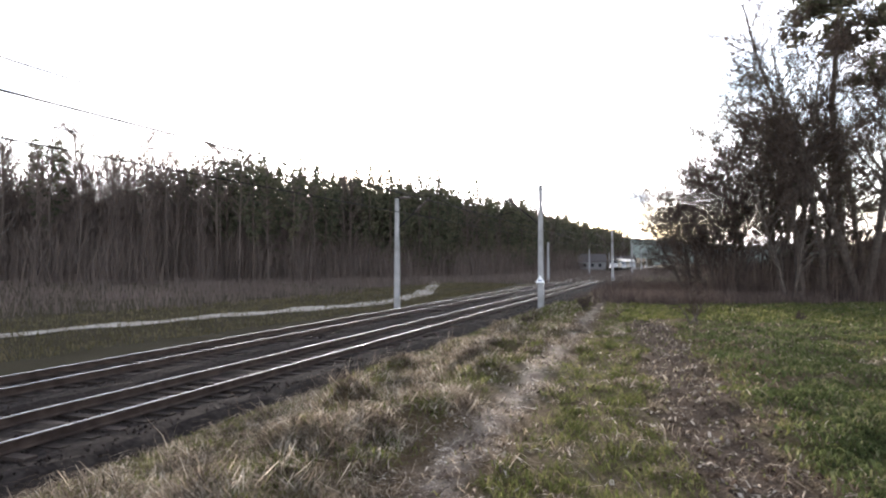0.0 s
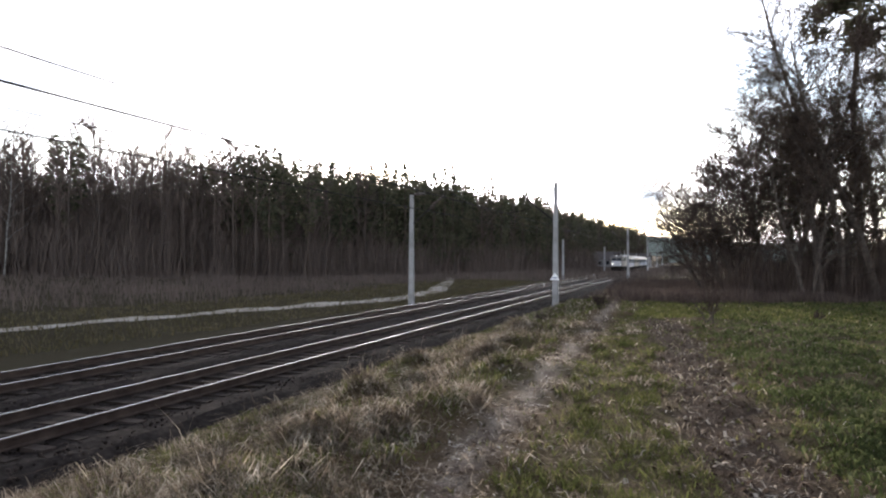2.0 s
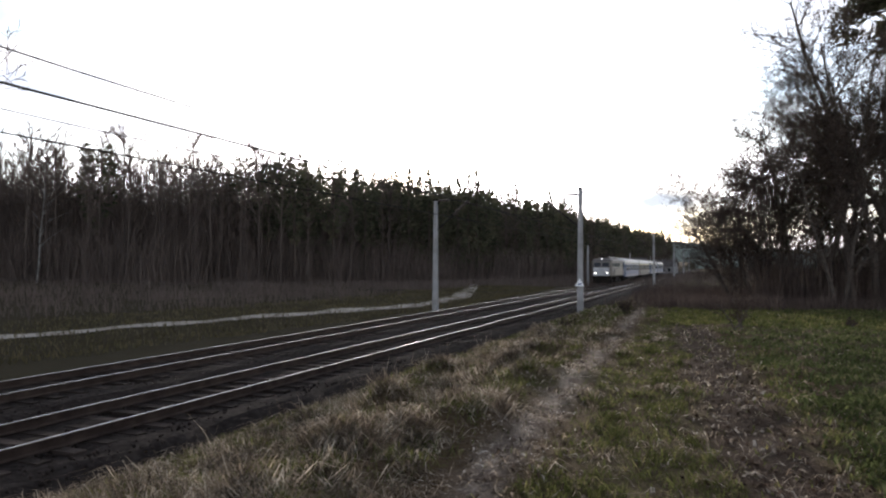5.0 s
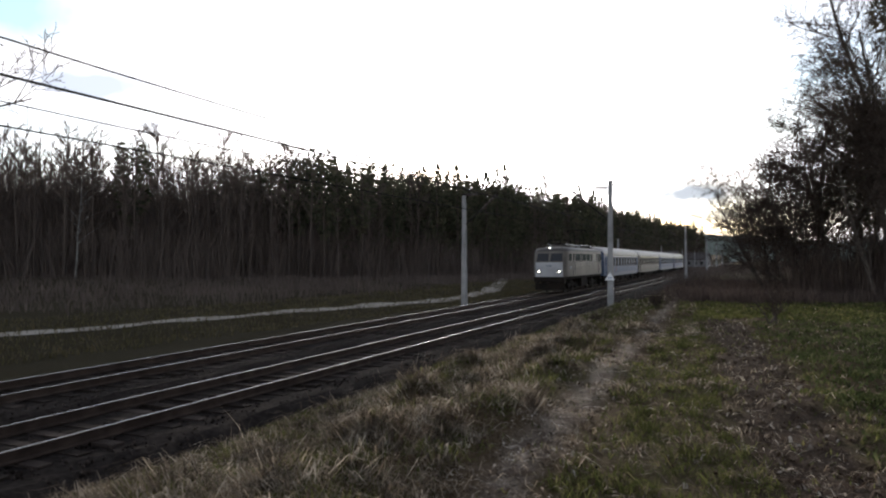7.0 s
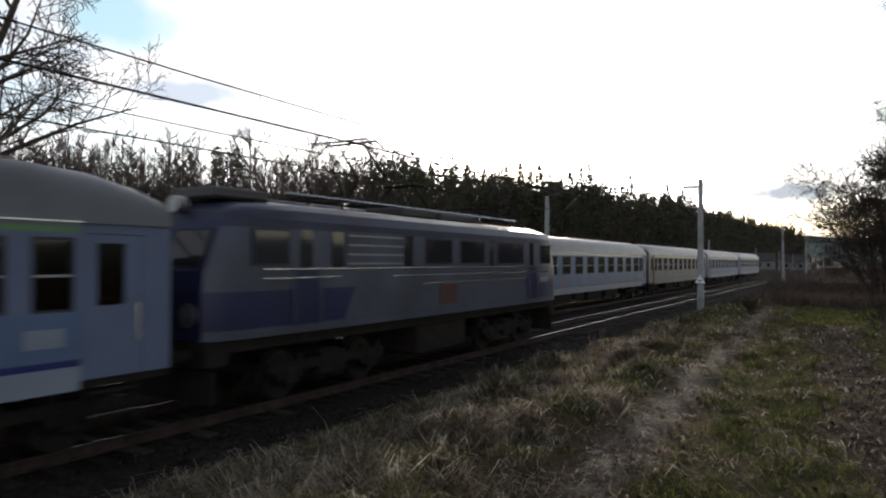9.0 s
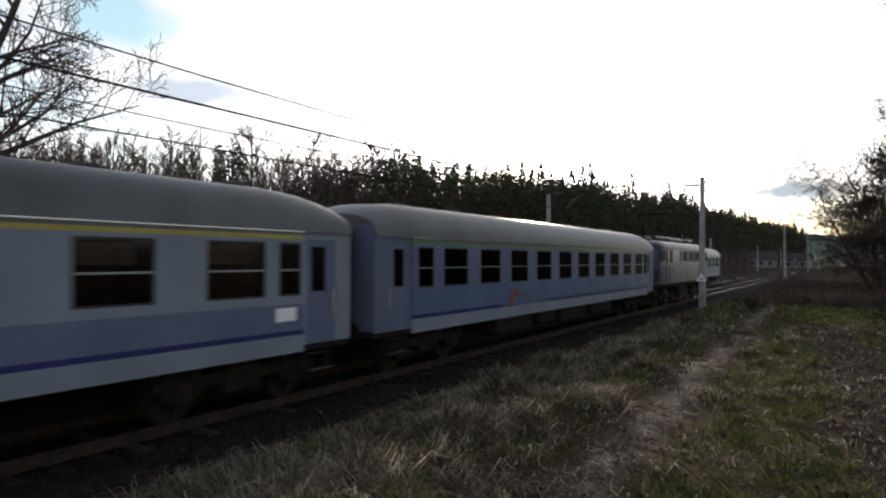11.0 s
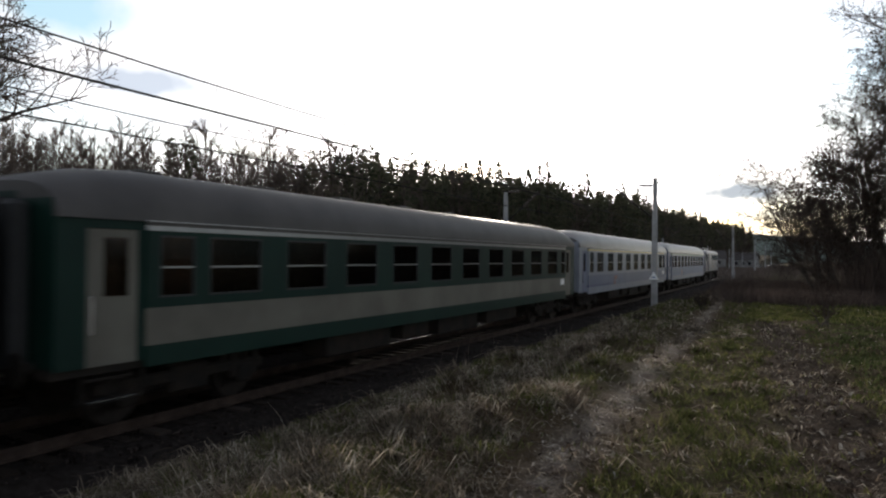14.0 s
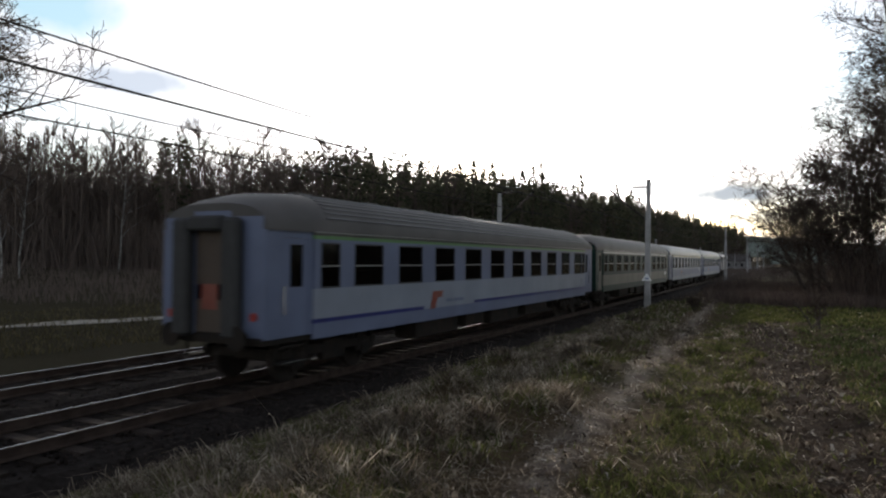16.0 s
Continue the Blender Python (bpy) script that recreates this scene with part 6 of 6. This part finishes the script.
# ---- pieces of the track bed, last ----
def make_sleepers():
    def build():
        s = Shape().use(M["concrete"])
        ring = lambda y0, y1, x: [(x, y0, -0.40), (x, y1, -0.40), (x, y1 - 0.02, -0.19), (x, y0 + 0.02, -0.19)]
        s.loft([ring(-0.13, 0.13, -1.25), ring(-0.13, 0.13, -0.5), ring(-0.11, 0.11, 0), ring(-0.13, 0.13, 0.5), ring(-0.13, 0.13, 1.25)])
        return s
    me = cached(("sleeper",), build)
    for cx, track in zip((NEAR, FAR), TRACKS):
        for k in range(118):
            part("sleeper", me, track, m=pose(cx, 1.0 + 0.6 * k, 0))
        s = Shape().use(M["concrete"])
        for k in range(118, 260):
            y = 1.0 + 0.6 * k
            s.box(cx - 1.25, cx + 1.25, y - 0.12, y + 0.12, -0.40, -0.19)
        tagged(part("far_sleepers", s, track), kind="stuff")
    rng = np.random.default_rng(3)
    n = 9000
    y = 1 + 50 * rng.random(n) ** 1.5
    off = rng.uniform(-1.9, 2.3, n)
    cx = np.where(rng.random(n) < 0.6, NEAR, FAR)
    x = cx + off
    z = np.where(np.abs(off) < 1.75, -0.215, -0.24 - (np.abs(off) - 1.75) * 0.45)
    r = rng.uniform(0.02, 0.045, n)
    dirs = np.array([(1, 0, 0), (-1, 0, 0), (0, 1, 0), (0, -1, 0), (0, 0, 1), (0, 0, -1)], float)
    V = np.stack([x, y, z], 1)[:, None, :] + dirs[None] * r[:, None, None] * rng.uniform(0.6, 1.3, (n, 6, 1))
    q = np.arange(n)[:, None] * 6
    F = np.concatenate([q + t for t in ([0, 2, 4], [2, 1, 4], [1, 3, 4], [3, 0, 4], [2, 0, 5], [1, 2, 5], [3, 1, 5], [0, 3, 5])], 0)
    thing("ballast_stones", "loose dark ballast stones round the rails", "ballast", kind="stuff", data=mesh_np("ballast_stones", V.reshape(-1, 3), F, M["stone"]))


make_sleepers()


# ---- what moves ----
def near_at(t):
    """Where the leading coach of the departing train begins, in metres along the track."""
    return 7.1 + 14.6 * (t - 9.0)


FAR_ROWS = [(-0.5, 208.5), (0.0, 198.0), (1.5, 169.0), (3.5, 130.0), (7.0, 52.8), (8.0, 31.6), (16.0, -136.0), (16.5, -146.5)]


def far_at(t):
    """Where the nose of the oncoming train is."""
    return float(np.interp(t, [r[0] for r in FAR_ROWS], [r[1] for r in FAR_ROWS]))


def motions():
    ts = [i * 0.5 for i in range(33)]
    for ob, d in near_cars:
        walk(ob, [(t, pose(NEAR, near_at(t) + d, 0)) for t in ts])
    for ob, d in far_cars:
        turn = 180 if d == LOCO else 0
        walk(ob, [(t, pose(FAR, far_at(t) + d, 0, 0, 0, turn)) for t in ts])
    frames = [i / FPS for i in range(0, 16 * FPS + 1)]
    for w, train in WHEELSETS:
        y, z = w.matrix_basis.translation.y, w.matrix_basis.translation.z
        if train == NEAR_TRAIN:
            walk(w, [(t, pose(0, y, z, -math.degrees(near_at(t) / 0.46) % 360)) for t in frames])
        else:
            lead = w.parent.parent == far_cars[0][0]
            walk(w, [(t, pose(0, y, z, (1 if lead else -1) * math.degrees(far_at(t) / 0.46) % 360)) for t in frames])


motions()
